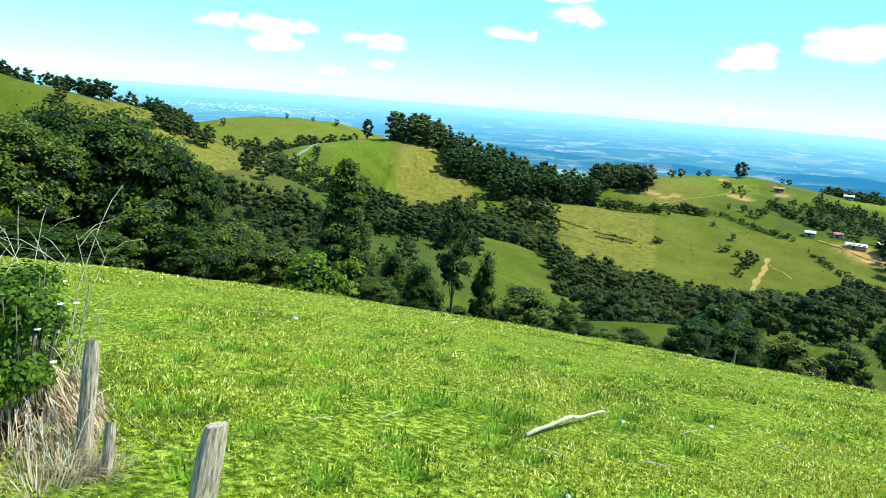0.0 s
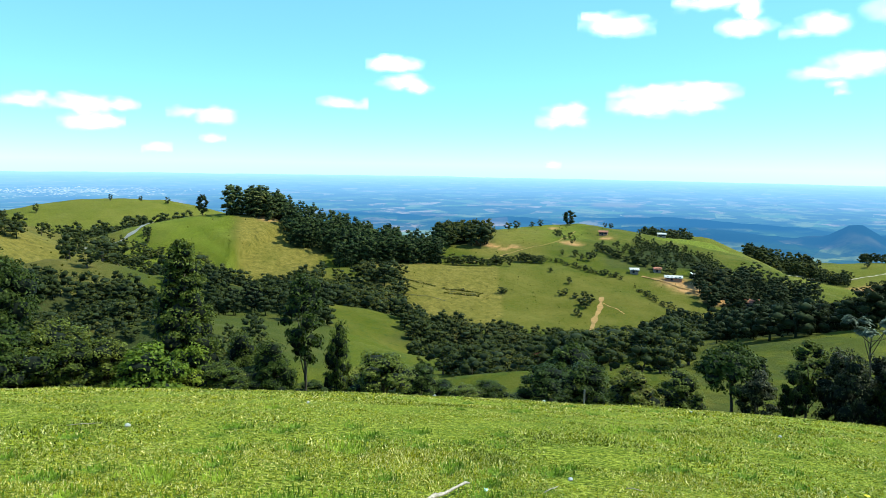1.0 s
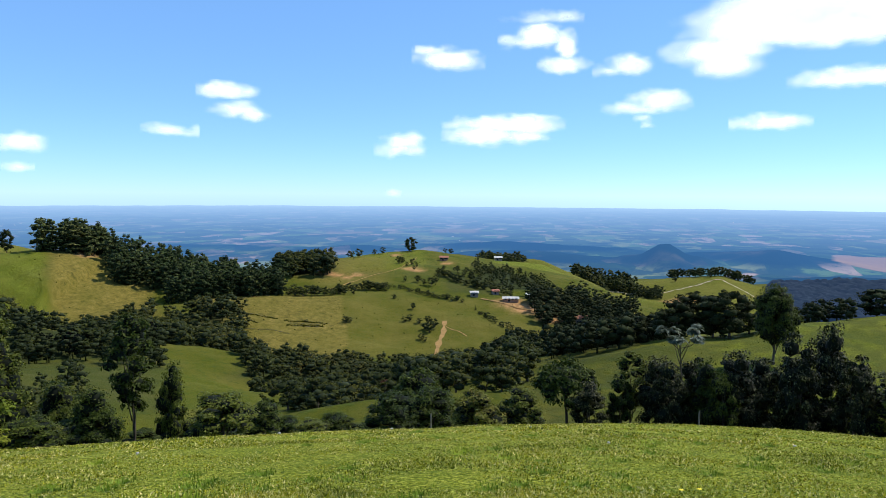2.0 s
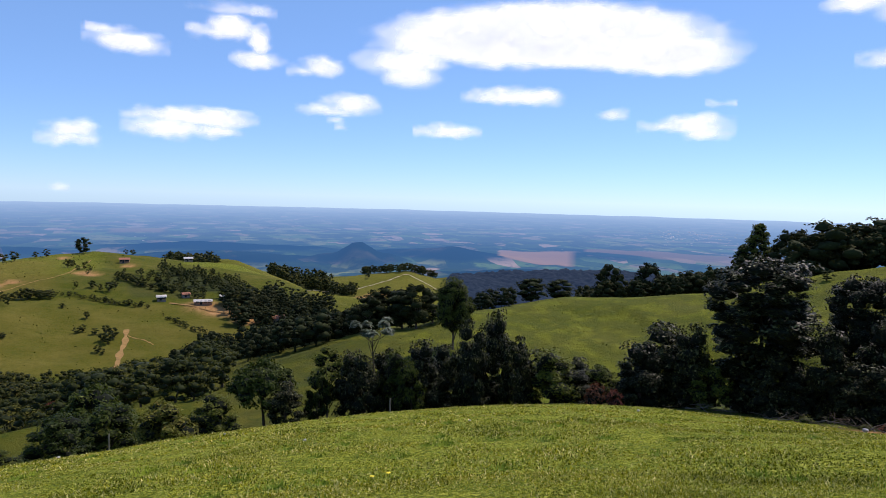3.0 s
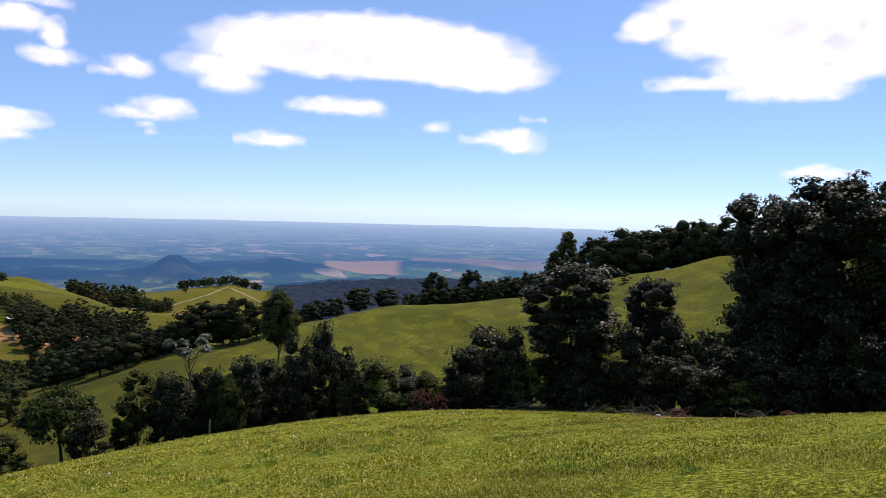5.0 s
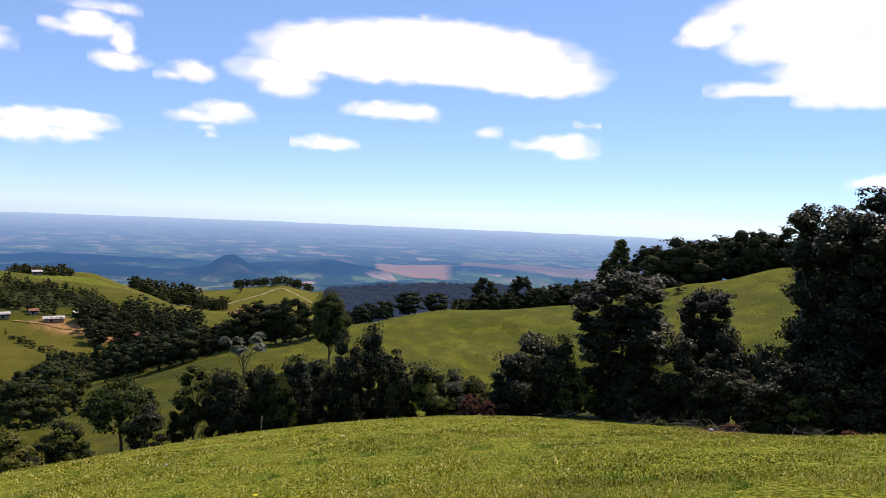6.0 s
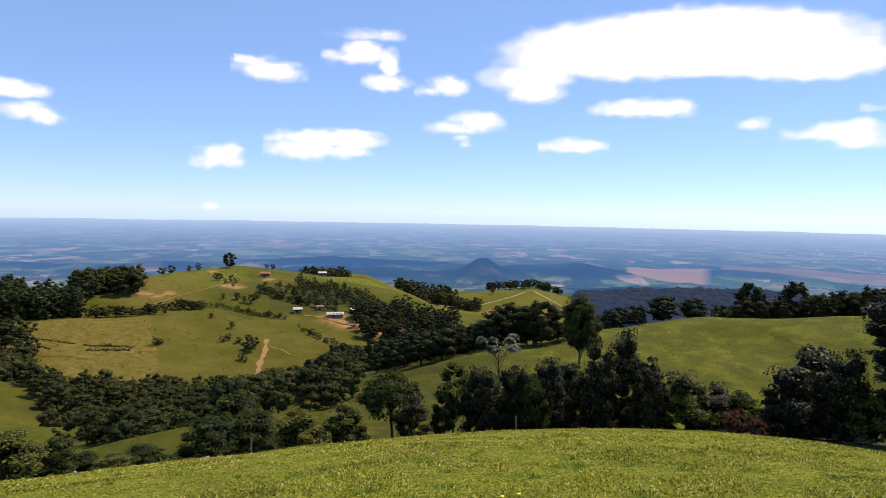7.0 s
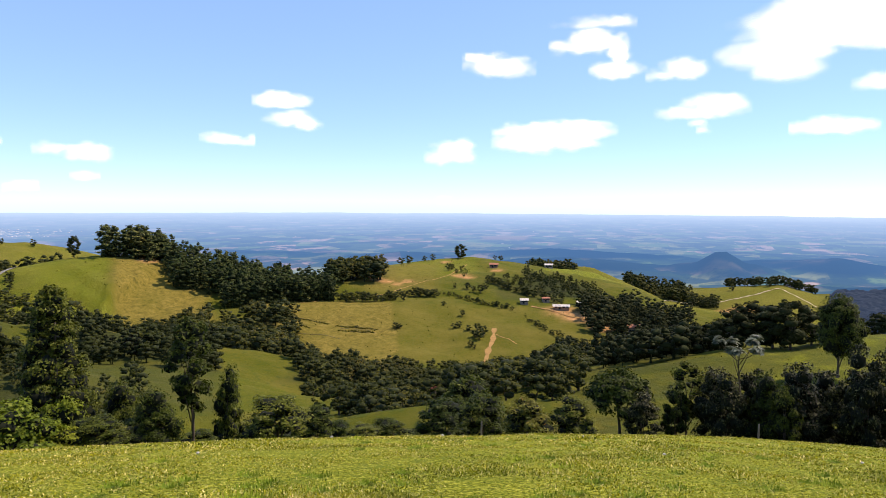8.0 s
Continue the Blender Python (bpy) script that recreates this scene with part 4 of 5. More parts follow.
for rows, group in ((LEFT_ROW, "trees and bushes below the pasture"), (MIDDLE_ROW, "trees and bushes below the pasture"), (RIGHT_ROW, "trees and bushes below the pasture"),
                    (CORNER_ROW, "trees and bushes below the pasture"), (RIDGE_ROW, "trees on the shoulder's crest")):
    for kind, bearing, dist, height, radius in rows:
        plant(kind, bearing, dist, height, radius, group)

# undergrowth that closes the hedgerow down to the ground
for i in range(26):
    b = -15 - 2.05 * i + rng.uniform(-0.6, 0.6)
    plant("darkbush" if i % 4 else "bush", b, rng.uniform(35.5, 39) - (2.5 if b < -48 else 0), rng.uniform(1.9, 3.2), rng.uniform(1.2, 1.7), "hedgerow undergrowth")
for i in range(20):
    b = 69 - 1.75 * i + rng.uniform(-0.5, 0.5)
    plant("bush" if i % 5 else "brightbush", b, rng.uniform(33, 40), rng.uniform(1.3, 2.6), rng.uniform(1.2, 1.8), "hedgerow undergrowth")
for i in range(14):
    b = 33 - 2.3 * i + rng.uniform(-0.5, 0.5)
    plant("bush", b, rng.uniform(35, 44), rng.uniform(0.9, 1.9), rng.uniform(0.9, 1.5), "hedgerow undergrowth")

for i in range(16):
    high = rng.uniform(0.25, 0.55)
    plant("darkbush" if i % 3 else "bush", -46 - 1.25 * i + rng.uniform(-0.5, 0.5), rng.uniform(31.0, 34.5), high, high * rng.uniform(0.7, 1.1), "low weeds on the terrace")

for kind, b, d, h, r in (("deadbush", 9.4, 122, 2.0, 2.0), ("deadbush", 12.8, 128, 1.8, 2.2), ("yellowbush", 14.6, 118, 3.2, 2.2), ("deadbush", 16.2, 134, 1.6, 1.8), ("yellowbush", 6.8, 112, 3.0, 2.0),
                         ("brightbush", 18.6, 122, 2.4, 2.2), ("yellowbush", 20.4, 128, 2.8, 2.0), ("deadbush", 4.2, 130, 1.8, 1.8), ("brightbush", 11.2, 104, 2.2, 2.0), ("yellowbush", 2.6, 108, 2.8, 1.9)):
    plant(kind, b, d, h, r, "mixed scrub in the ravine")

# single trees on the far slopes: bearing, distance, height, crown radius
for b, d, h, r in ((10.8, 546, 12.5, 5.6), (13.2, 528, 6, 3.2), (13.9, 526, 5, 2.6), (15.2, 505, 7, 4.5), (15.9, 500, 6, 4), (7.9, 552, 4, 2.4), (7.4, 552, 5, 3),
                   (16.3, 330, 3.6, 2.6), (16.0, 331, 2.6, 2.0), (19.6, 328, 1.6, 1.4), (12.2, 371, 2.8, 1.8), (10.6, 352, 4.0, 1.9), (10.9, 336, 3.6, 2.2), (11.3, 334, 3.0, 2.4), (9.2, 318, 5, 3.0), (9.5, 321, 4, 2.6), (8.8, 324, 5.5, 3.0),
                   (9.9, 309, 3.4, 2.2), (9.3, 330, 4.4, 2.6), (10.1, 331, 3, 2.2), (9.6, 306, 2.6, 1.8), (41.0, 458, 14, 4.0), (36.0, 440, 3, 2)):
    plant("ridge" if h > 12 else "oak", b, d, h, r, "single trees on far slopes")
for b, d, h, r in ((-11.0, 720, 7, 4), (-13.6, 738, 8, 4.5), (50.5, 240, 9, 4), (48.4, 236, 7, 4.5), (49.4, 220, 6, 4), (47.0, 330, 5, 3), (52.5, 700, 9, 4), (47.6, 735, 7, 3),
                   (45.5, 735, 6, 3), (43.6, 730, 8, 4), (63.8, 285, 6, 3), (64.3, 280, 4, 3), (-44.0, 150, 2, 1.4), (-47, 160, 2.5, 1.8)):
    plant("oak", b, d, h, r, "single trees on far slopes")


def joined_wood(name, spots, kind, label):
    """A wood seen from far off as one sheet of crowns and stems."""
    vs, fs, mats, tones, base = [], [], [], [], 0
    for x, y, h, s in spots:
        shade = float(np.clip(rng.normal() * 0.42, -0.7, 1.0))
        key = (kind, int(rng.integers(4)))
        if key not in arrays:
            (cv, cf, core), bm = habit_arrays(*key)
            bm.free()
            hh, girth = HABITS[kind][0], HABITS[kind][7]
            tv = np.array([(math.cos(q) * girth * w, math.sin(q) * girth * w, z * hh) for z, w in ((-0.04, 1.3), (0.5, 0.6)) for q in (0, 2.1, 4.2)])
            tf = np.array([(0, 1, 4), (0, 4, 3), (1, 2, 5), (1, 5, 4), (2, 0, 3), (2, 3, 5)])
            arrays[key] = (cv, cf, np.vstack([tv, core[0]]), np.vstack([tf, core[1] + len(tv)]))
        cv, cf, tv, tf = arrays[key]
        hh, rr = HABITS[kind][:2]
        a = rng.uniform(0, 6.28)
        turn = np.array([[math.cos(a), -math.sin(a), 0], [math.sin(a), math.cos(a), 0], [0, 0, 1]])
        scale = np.array([s / rr, s / rr, h / hh])
        foot = np.array([x, y, float(ground(x, y))])
        for v, f, k in ((cv, cf, 0), (tv, tf, 1)):
            vs.append((v * scale) @ turn.T + foot)
            fs.append(f + base)
            mats.append(np.full(len(f), k))
            tones.append(np.full(len(v), shade))
            base += len(v)
    me = mesh_from(name, np.concatenate(vs), np.concatenate(fs), HABITS[kind][6], True)
    # stems and shade cores share this one dark colour
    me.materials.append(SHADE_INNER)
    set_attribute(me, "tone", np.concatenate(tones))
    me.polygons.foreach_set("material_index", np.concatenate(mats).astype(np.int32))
    return tagged(new(name, me), label, "wood", kind="stuff")


for name, (b0, b1, d0, d1, count, low, high, kind, single) in WOODS.items():
    spots = []
    for i in range(count):
        b, d = rng.uniform(b0, b1), math.sqrt(rng.uniform(d0 * d0, d1 * d1))
        x, y = spot(b, d)
        if single and float(value_noise(x, y, 22, 77)) < 0.36:
            continue
        h = rng.uniform(low, high)
        wide = h * (0.26 if kind in ("eucalypt", "pine") else 0.46) * rng.uniform(0.8, 1.25)
        if single:
            plant(kind, b, d, h, wide, name.replace("_", " "), variants=4)
        else:
            spots.append((x, y, h, wide))
    if spots:
        joined_wood("woodland", spots, kind, "tall eucalypt wood on a hillside" if "eucalypt" in kind else "mixed green wood in the valley")


def canopy(b0, b1, d0, d1, high, mat, label):
    """A closed forest seen from afar: the swelling skin of its crowns, coming down to the ground at its rim."""
    nb, nr = int((b1 - b0) * radians(1.0) * (d0 + d1) / 2 / 2.2), int((d1 - d0) / 2.2)
    b, r = np.meshgrid(np.linspace(b0, b1, nb), np.linspace(d0, d1, nr))
    x, y = -np.sin(np.radians(b)) * r, np.cos(np.radians(b)) * r
    rim = np.minimum(np.minimum(b - b0, b1 - b) * r * 0.01745, np.minimum(r - d0, d1 - r))
    full = np.clip(rim / 7 + 2.0 * (fbm(x, y, 28, 91) - 0.5), 0, 1)
    lumps = np.abs(value_noise(x, y, 6.5, 93) - 0.5) * 1.1 + np.abs(value_noise(x, y, 3.6, 95) - 0.5) * 0.6
    z = ground(x, y) - 0.8 + full * (0.8 + high * (1.1 - lumps + 0.3 * (fbm(x, y, 20, 97) - 0.5)))
    k = np.arange(nr * nb).reshape(nr, nb)
    faces = np.stack([k[:-1, :-1], k[:-1, 1:], k[1:, 1:], k[1:, :-1]], -1).reshape(-1, 4)
    me = mesh_from("woodland", np.stack([x, y, z], -1).reshape(-1, 3), faces, mat)
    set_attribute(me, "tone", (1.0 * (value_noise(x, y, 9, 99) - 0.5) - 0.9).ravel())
    return tagged(new("woodland", me), label, "wood", kind="stuff")


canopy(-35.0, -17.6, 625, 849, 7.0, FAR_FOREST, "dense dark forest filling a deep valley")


def hedge(line, count, low, high, group):
    """Bushes strung along (bearing, distance) corners."""
    pts = [Vector((*spot(b, d), 0)) for b, d in line]
    for i in range(count):
        t = (i + rng.random()) / count * (len(pts) - 1)
        k = min(int(t), len(pts) - 2)
        p = pts[k].lerp(pts[k + 1], t - k)
        b, d = math.degrees(math.atan2(-p.x, p.y)), math.hypot(p.x, p.y) + rng.uniform(-2, 2)
        h = rng.uniform(low, high)
        ob = plant("oak", b, d, h, h * rng.uniform(0.5, 0.8), group, variants=4)
        ob.name = "bush"
        tagged(ob, "green bush in a hillside hedge", "bush")


hedge([(21.5, 380), (19.0, 375), (17.6, 374), (15.7, 396), (14.0, 394), (12.9, 391)], 24, 3, 6.5, "hedge along the brow")
hedge([(14.6, 410), (11.3, 395), (8.9, 378), (6.4, 372)], 30, 2.0, 3.6, "hedge below the farm")
hedge([(5.3, 356), (3.2, 331), (1.1, 318), (-0.6, 313)], 26, 1.6, 3.4, "hedge down the slope")
hedge([(8.5, 444), (7.1, 422), (5.1, 408), (2.0, 388)], 26, 3, 6, "garden trees by the farm")
hedge([(33.0, 350), (36.0, 338), (40.0, 345), (43.0, 355)], 24, 3, 7, "bushes at the hill's foot")
hedge([(45.0, 372), (47.0, 372), (44.0, 398)], 14, 3, 6, "bushes by the country road")


# ---- clouds ----
def cloud(*lobes, dist=4200.0, label="small white fair-weather cloud"):
    """A fair-weather cloud of lobes (bearing, height, width, depth in degrees): one swelling body whose rim frays and thins out."""
    b0, h0 = lobes[0][:2]
    a, e = radians(b0), radians(h0)
    right = np.array([math.cos(a), math.sin(a), 0.0])
    out = np.array([-math.sin(a) * math.cos(e), math.cos(a) * math.cos(e), math.sin(e)])
    up = np.cross(right, out)
    mid = out * dist + np.array([0, 0, EYE])
    k = radians(1.0) * dist
    big = [((b0 - b) * k, (h - h0) * k, w * k / 2, d * k / 2) for b, h, w, d in lobes]
    pad = 22.0 + 0.3 * max(d for *_, d in big)
    x0, x1 = min(x - w for x, z, w, d in big) - pad, max(x + w for x, z, w, d in big) + pad
    z0, z1 = min(z - d for x, z, w, d in big) - pad, max(z + d for x, z, w, d in big) + pad
    step = max(8.0, (x1 - x0) / 170)
    u, v = np.meshgrid(np.arange(x0, x1, step), np.arange(z0, z1, step))
    seed = int(abs(b0 * 10)) + 100
    wx = u + 70 * (fbm(u, v * 2.0, 110, seed) - 0.5) + 6 * (fbm(u, v, 34, seed + 3) - 0.5)
    wz = v + 42 * (fbm(u, v * 2.0, 95, seed + 7) - 0.5) + 6 * (fbm(u, v, 34, seed + 9) - 0.5)
    field = np.full(u.shape, -1e9)
    for x, z, w, d in big:
        q = np.sqrt(((wx - x) / w) ** 2 + ((wz - z) / np.where(wz > z, d, d * 0.85)) ** 2)
        field = np.maximum(field, (1.0 - q) * d)
    field = field + 9.0 * (fbm(u, v * 1.6, 55, seed + 13, 2) - 0.5)
    reach = 80.0 + 0.14 * max(d for *_, d in big)
    dens = np.clip((field + reach * 0.28 + 34 * (fbm(u, v * 1.4, 75, seed + 19) - 0.5)) / reach, 0, 1)
    dens = dens * dens * (3 - 2 * dens)
    swell = np.sqrt(np.clip(field + reach * 0.34, 0, None)) * 15.0 * (0.5 + 1.0 * fbm(u, v * 1.3, 120, seed + 17, 2))
    ny, nx = u.shape
    i, j = np.meshgrid(np.arange(ny - 1), np.arange(nx - 1), indexing="ij")
    quad = np.stack([i * nx + j, i * nx + j + 1, (i + 1) * nx + j + 1, (i + 1) * nx + j], -1).reshape(-1, 4)
    quad = quad[dens.ravel()[quad].max(1) > 0.004]
    front = u.reshape(-1, 1) * right + v.reshape(-1, 1) * up - swell.reshape(-1, 1) * out
    rear = u.reshape(-1, 1) * right + v.reshape(-1, 1) * up + (0.4 * swell + 1.0).reshape(-1, 1) * out
    verts = np.vstack([front, rear])
    faces = np.vstack([quad, quad[:, ::-1] + len(front)])
    used = np.unique(faces)
    renum = np.zeros(len(verts), int)
    renum[used] = np.arange(len(used))
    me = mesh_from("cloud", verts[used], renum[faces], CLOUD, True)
    # low thick parts, where the grey underside shading is painted into the glow
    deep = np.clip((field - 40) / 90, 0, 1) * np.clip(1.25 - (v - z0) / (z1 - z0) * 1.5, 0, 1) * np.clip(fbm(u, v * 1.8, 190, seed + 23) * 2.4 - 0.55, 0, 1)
    set_attribute(me, "vapour", np.tile(dens.ravel(), 2)[used])
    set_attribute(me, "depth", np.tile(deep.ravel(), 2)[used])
    ob = new("cloud", me)
    ob.location = mid
    return tagged(ob, label, "cloud", "clouds in the sky")


cloud((52.8, 4.0, 3.1, 0.8))
cloud((49.2, 4.0, 3.4, 1.1), (46.6, 4.1, 1.9, 0.4))
cloud((48.6, 2.7, 3.7, 1.1))
cloud((40.0, 3.6, 2.9, 1.1), (41.8, 3.7, 2.4, 0.5))
cloud((44.2, 0.9, 1.6, 0.4))
cloud((29.9, 4.9, 3.5, 0.6))
cloud((25.8, 8.0, 3.4, 1.1), (24.9, 6.6, 3.4, 1.0), (23.7, 6.3, 1.9, 0.8))
cloud((11.5, 4.4, 3.2, 1.4), (11.9, 3.7, 3.1, 0.9))
cloud((2.8, 5.8, 8.6, 1.6), (4.9, 4.9, 5.7, 1.6), (1.5, 4.8, 3.8, 1.2))
cloud((7.7, 11.0, 5.0, 1.5), (8.9, 11.8, 1.9, 0.4))
cloud((0.1, 12.8, 3.7, 1.9), (-0.7, 14.2, 3.8, 0.5), (1.1, 12.4, 3.8, 0.8))
cloud((-2.0, 12.0, 1.4, 2.2), (-1.9, 10.6, 3.4, 1.1))
cloud((-7.0, 10.3, 3.0, 1.4), (-5.7, 10.0, 2.2, 0.6))
cloud((-9.4, 7.5, 4.0, 1.6), (-8.0, 7.0, 5.3, 0.6))
cloud((-25.2, 13.2, 26.8, 5.4), (-34.0, 11.9, 12.5, 3.6), (-16.8, 13.1, 8.6, 3.4), (-13.7, 11.4, 7.2, 2.1), (-14.2, 10.2, 4.3, 2.0), (-33.1, 15.0, 1.7, 1.3), label="broad white heaped cloud with a grey base")
cloud((-22.8, 8.5, 7.7, 1.3), (-24.6, 8.6, 3.8, 1.3))
cloud((-17.4, 5.6, 4.9, 1.0))
cloud((-30.9, 7.1, 1.9, 0.8))
cloud((-37.2, 6.3, 5.3, 1.6), (-35.1, 6.2, 3.4, 0.6), (-38.1, 5.6, 2.9, 1.1))
cloud((-8.6, 5.8, 0.6, 0.3))
cloud((-47.8, 15.0, 3.2, 2.3), (-47.4, 14.4, 2.9, 1.1))
cloud((-58.5, 14.2, 18.2, 5.3), (-56.1, 16.2, 15.3, 3.4), (-59.7, 11.6, 13.4, 3.4), (-51.1, 13.7, 2.9, 1.6), (-62.1, 13.7, 12.5, 5.3), label="broad white heaped cloud with a grey base")
cloud((-51.7, 10.6, 6.7, 1.1))
cloud((-58.7, 9.8, 8.1, 1.7))
cloud((-60.9, 3.7, 5.1, 0.8))
cloud((-39.1, 8.0, 1.7, 0.2))
cloud((-8.1, 6.2, 0.9, 0.3))
cloud((9.3, 11.7, 1.7, 0.3))
cloud((40.1, 1.8, 1.4, 0.4))
cloud((12.3, 0.1, 0.8, 0.3))


# ---- grass of the near pasture ----
def grass_field(count, b0, b1, d0, d1, mat, tall, wide, label, power=1.0, blades=3):
    """Short upright blades in tufts over a sector of the pasture, greener and taller in patches."""
    b = rng.uniform(b0, b1, count)
    d = d0 + (d1 - d0) * rng.random(count) ** power
    x, y = -np.sin(np.radians(b)) * d, np.cos(np.radians(b)) * d
    patch = fbm(x, y, 1.5, 61)
    weedy = np.clip((fbm(x, y, 2.3, 67, 3) - 0.50) * 5, 0, 1)
    worn = np.clip((fbm(x, y, 1.1, 69, 3) - 0.57) * 6, 0, 1)
    _, soil, litter_shade, _ = cover(x, y)
    bare = np.maximum(soil, litter_shade) > 0.25 + 0.5 * rng.random(count)
    x, y, b, d, patch, weedy, worn = (q[~bare] for q in (x, y, b, d, patch, weedy, worn))
    count = len(x)
    grow = np.clip(patch * 1.5, 0.4, 1.3) * (1 + 0.35 * weedy) * (1 - 0.4 * worn)
    out, tones = [], []
    for k in range(blades):
        px, py = x + rng.normal(size=count) * 0.022, y + rng.normal(size=count) * 0.022
        z = ground(px, py) - 0.01
        a = rng.uniform(0, 2 * math.pi, count)
        w = wide * (0.5 + 1.0 * rng.random(count))
        h = tall * grow * (0.45 + 1.0 * rng.random(count) ** 1.6)
        lean = h * rng.uniform(0.3, 1.5, count)
        a2 = a + math.pi / 2 + rng.normal(size=count) * 0.6
        p0 = np.stack([px - np.cos(a) * w, py - np.sin(a) * w, z], 1)
        p1 = np.stack([px + np.cos(a) * w, py + np.sin(a) * w, z], 1)
        p2 = np.stack([px + np.cos(a2) * lean, py + np.sin(a2) * lean, z + h], 1)
        out.append(np.stack([p0, p1, p2], 1))
        tones.append(np.repeat(np.clip(0.10 * worn - 0.42 * weedy + 0.5 * (patch - 0.5) + rng.normal(size=count) * 0.30, -0.8, 0.4), 3))
    v = np.concatenate(out).reshape(-1, 3)
    me = mesh_from("grass", v, np.arange(len(v)).reshape(-1, 3), mat)
    set_attribute(me, "tone", np.concatenate(tones))
    return tagged(new("grass", me), label, "grass", kind="stuff")


grass_field(150000, -66, 78, 2.2, 9.5, GRASS, 0.030, 0.0072, "short bright green pasture grass", 0.75)
grass_field(125000, -66, 74, 8.5, 20, GRASS, 0.038, 0.0150, "short bright green pasture grass", 0.8, 2)
grass_field(80000, -66, 72, 18, 36, GRASS, 0.050, 0.0290, "short bright green pasture grass", 0.9, 2)


def weed_clump(bearing, dist, size, height=1.0, thin=1.0):
    """Blades of one arching tuft."""
    n = 260
    a, r = rng.uniform(0, 6.28, n), size * 0.30 * np.abs(rng.normal(size=n))
    x, y = np.cos(a) * r * 1.5, np.sin(a) * r * 1.5
    h = size * 0.20 * height * (0.3 + 0.7 * rng.random(n)) * np.exp(-(r / (size * 0.5)) ** 2)
    w = (0.004 + 0.005 * rng.random(n)) * thin
    tip = np.stack([x + np.cos(a) * h * 1.5, y + np.sin(a) * h * 1.5, h * 0.6], 1)
    knee = np.stack([x + np.cos(a) * h * 0.6, y + np.sin(a) * h * 0.6, h * 0.62], 1)
    s = np.stack([-np.sin(a) * w, np.cos(a) * w, np.zeros(n)], 1)
    foot = np.stack([x, y, np.full(n, -0.04)], 1)
    v = np.stack([foot - s, foot + s, knee + s * 0.8, tip, knee - s * 0.8], 1).reshape(-1, 3)
    k = np.arange(n)[:, None] * 5
    f3 = np.concatenate([k + np.array([[0, 1, 2]]), k + np.array([[0, 2, 4]]), k + np.array([[4, 2, 3]])])
    px, py = spot(bearing, dist)
    return v + np.array([px, py, float(ground(px, py))]), f3


def weeds(spots, height, mat, name, label):
    """All the taller tufts of one kind."""
    vs, fs, base = [], [], 0
    for b, d, size in spots:
        v, f = weed_clump(b, d, size, height, 0.4 if mat == STRAW else 1.0)
        vs.append(v)
        fs.append(f + base)
        base += len(v)
    return tagged(new(name, mesh_from(name, np.concatenate(vs), np.concatenate(fs), mat)), label, "grass", kind="stuff")


GREEN_CLUMPS = ((-9.3, 16.3, 0.6), (-17.8, 13.6, 0.5), (-9.8, 17.4, 0.6), (-23.8, 16.9, 0.5), (6.5, 13.5, 0.5), (6.1, 14.1, 0.5), (2.4, 12.8, 0.5), (45.8, 7.3, 0.55), (46.1, 5.1, 0.5),
                (32.3, 5.9, 0.5), (29.1, 8.7, 0.6), (57.7, 9.5, 0.5), (40.7, 6.9, 0.4), (30.6, 8.9, 0.6), (45.0, 6.9, 0.5), (38, 5.4, 0.4), (52, 6.5, 0.4), (-30, 18, 0.5), (-36, 20, 0.6),
                (-27, 14.5, 0.5), (-42, 16, 0.5), (14, 18, 0.5), (36, 15, 0.5), (20, 22, 0.5))
SMALL_CLUMPS = [(float(rng.uniform(12, 62)), float(rng.uniform(3.2, 12)), float(rng.uniform(0.22, 0.5))) for i in range(70)]
SMALL_CLUMPS += [(float(rng.uniform(-55, 20)), float(rng.uniform(8, 22)), float(rng.uniform(0.25, 0.5))) for i in range(45)]
weeds(SMALL_CLUMPS, 0.55, WEED, "weeds", "small bright green tufts of grass in the pasture")
weeds(GREEN_CLUMPS, 0.5, WEED, "weeds", "dark green clumps of taller grass in the pasture")


def tussocks(bearings, dists, low, high, mat, label):
    """Rough tufts and low scrub strewn over far grazed slopes, each a spray of leaning blades."""
    b, d = np.radians(np.asarray(bearings)), np.asarray(dists)
    x, y = -np.sin(b) * d, np.cos(b) * d
    z, size = ground(x, y), rng.uniform(low, high, len(x))
    tris = []
    for k in range(12):
        a, t = rng.uniform(0, 6.28, len(x)), rng.uniform(0.2, 1.0, len(x))
        foot = np.stack([x + np.cos(a) * size * 0.25, y + np.sin(a) * size * 0.25, z - 0.05], 1)
        tip = np.stack([x + np.cos(a) * size * t, y + np.sin(a) * size * t, z + size * (1.15 - 0.75 * t)], 1)
        w = np.stack([-np.sin(a), np.cos(a), np.zeros(len(x))], 1) * (size * 0.32)[:, None]
        tris.append(np.stack([foot - w, foot + w, tip], 1))
    v = np.concatenate(tris).reshape(-1, 3)
    return tagged(new("tussocks", mesh_from("tussocks", v, np.arange(len(v)).reshape(-1, 3), mat)), label, "grass", kind="stuff")


def strewn(count, b0, b1, d0, d1, seed, keep=0.5):
    """Bearings and distances of spots that gather in patches."""
    b, d = rng.uniform(b0, b1, count), rng.uniform(d0, d1, count)
    x, y = -np.sin(np.radians(b)) * d, np.cos(np.radians(b)) * d
    held = fbm(x, y, 22, seed) > keep - 0.12 * rng.random(count)
    return b[held], d[held]


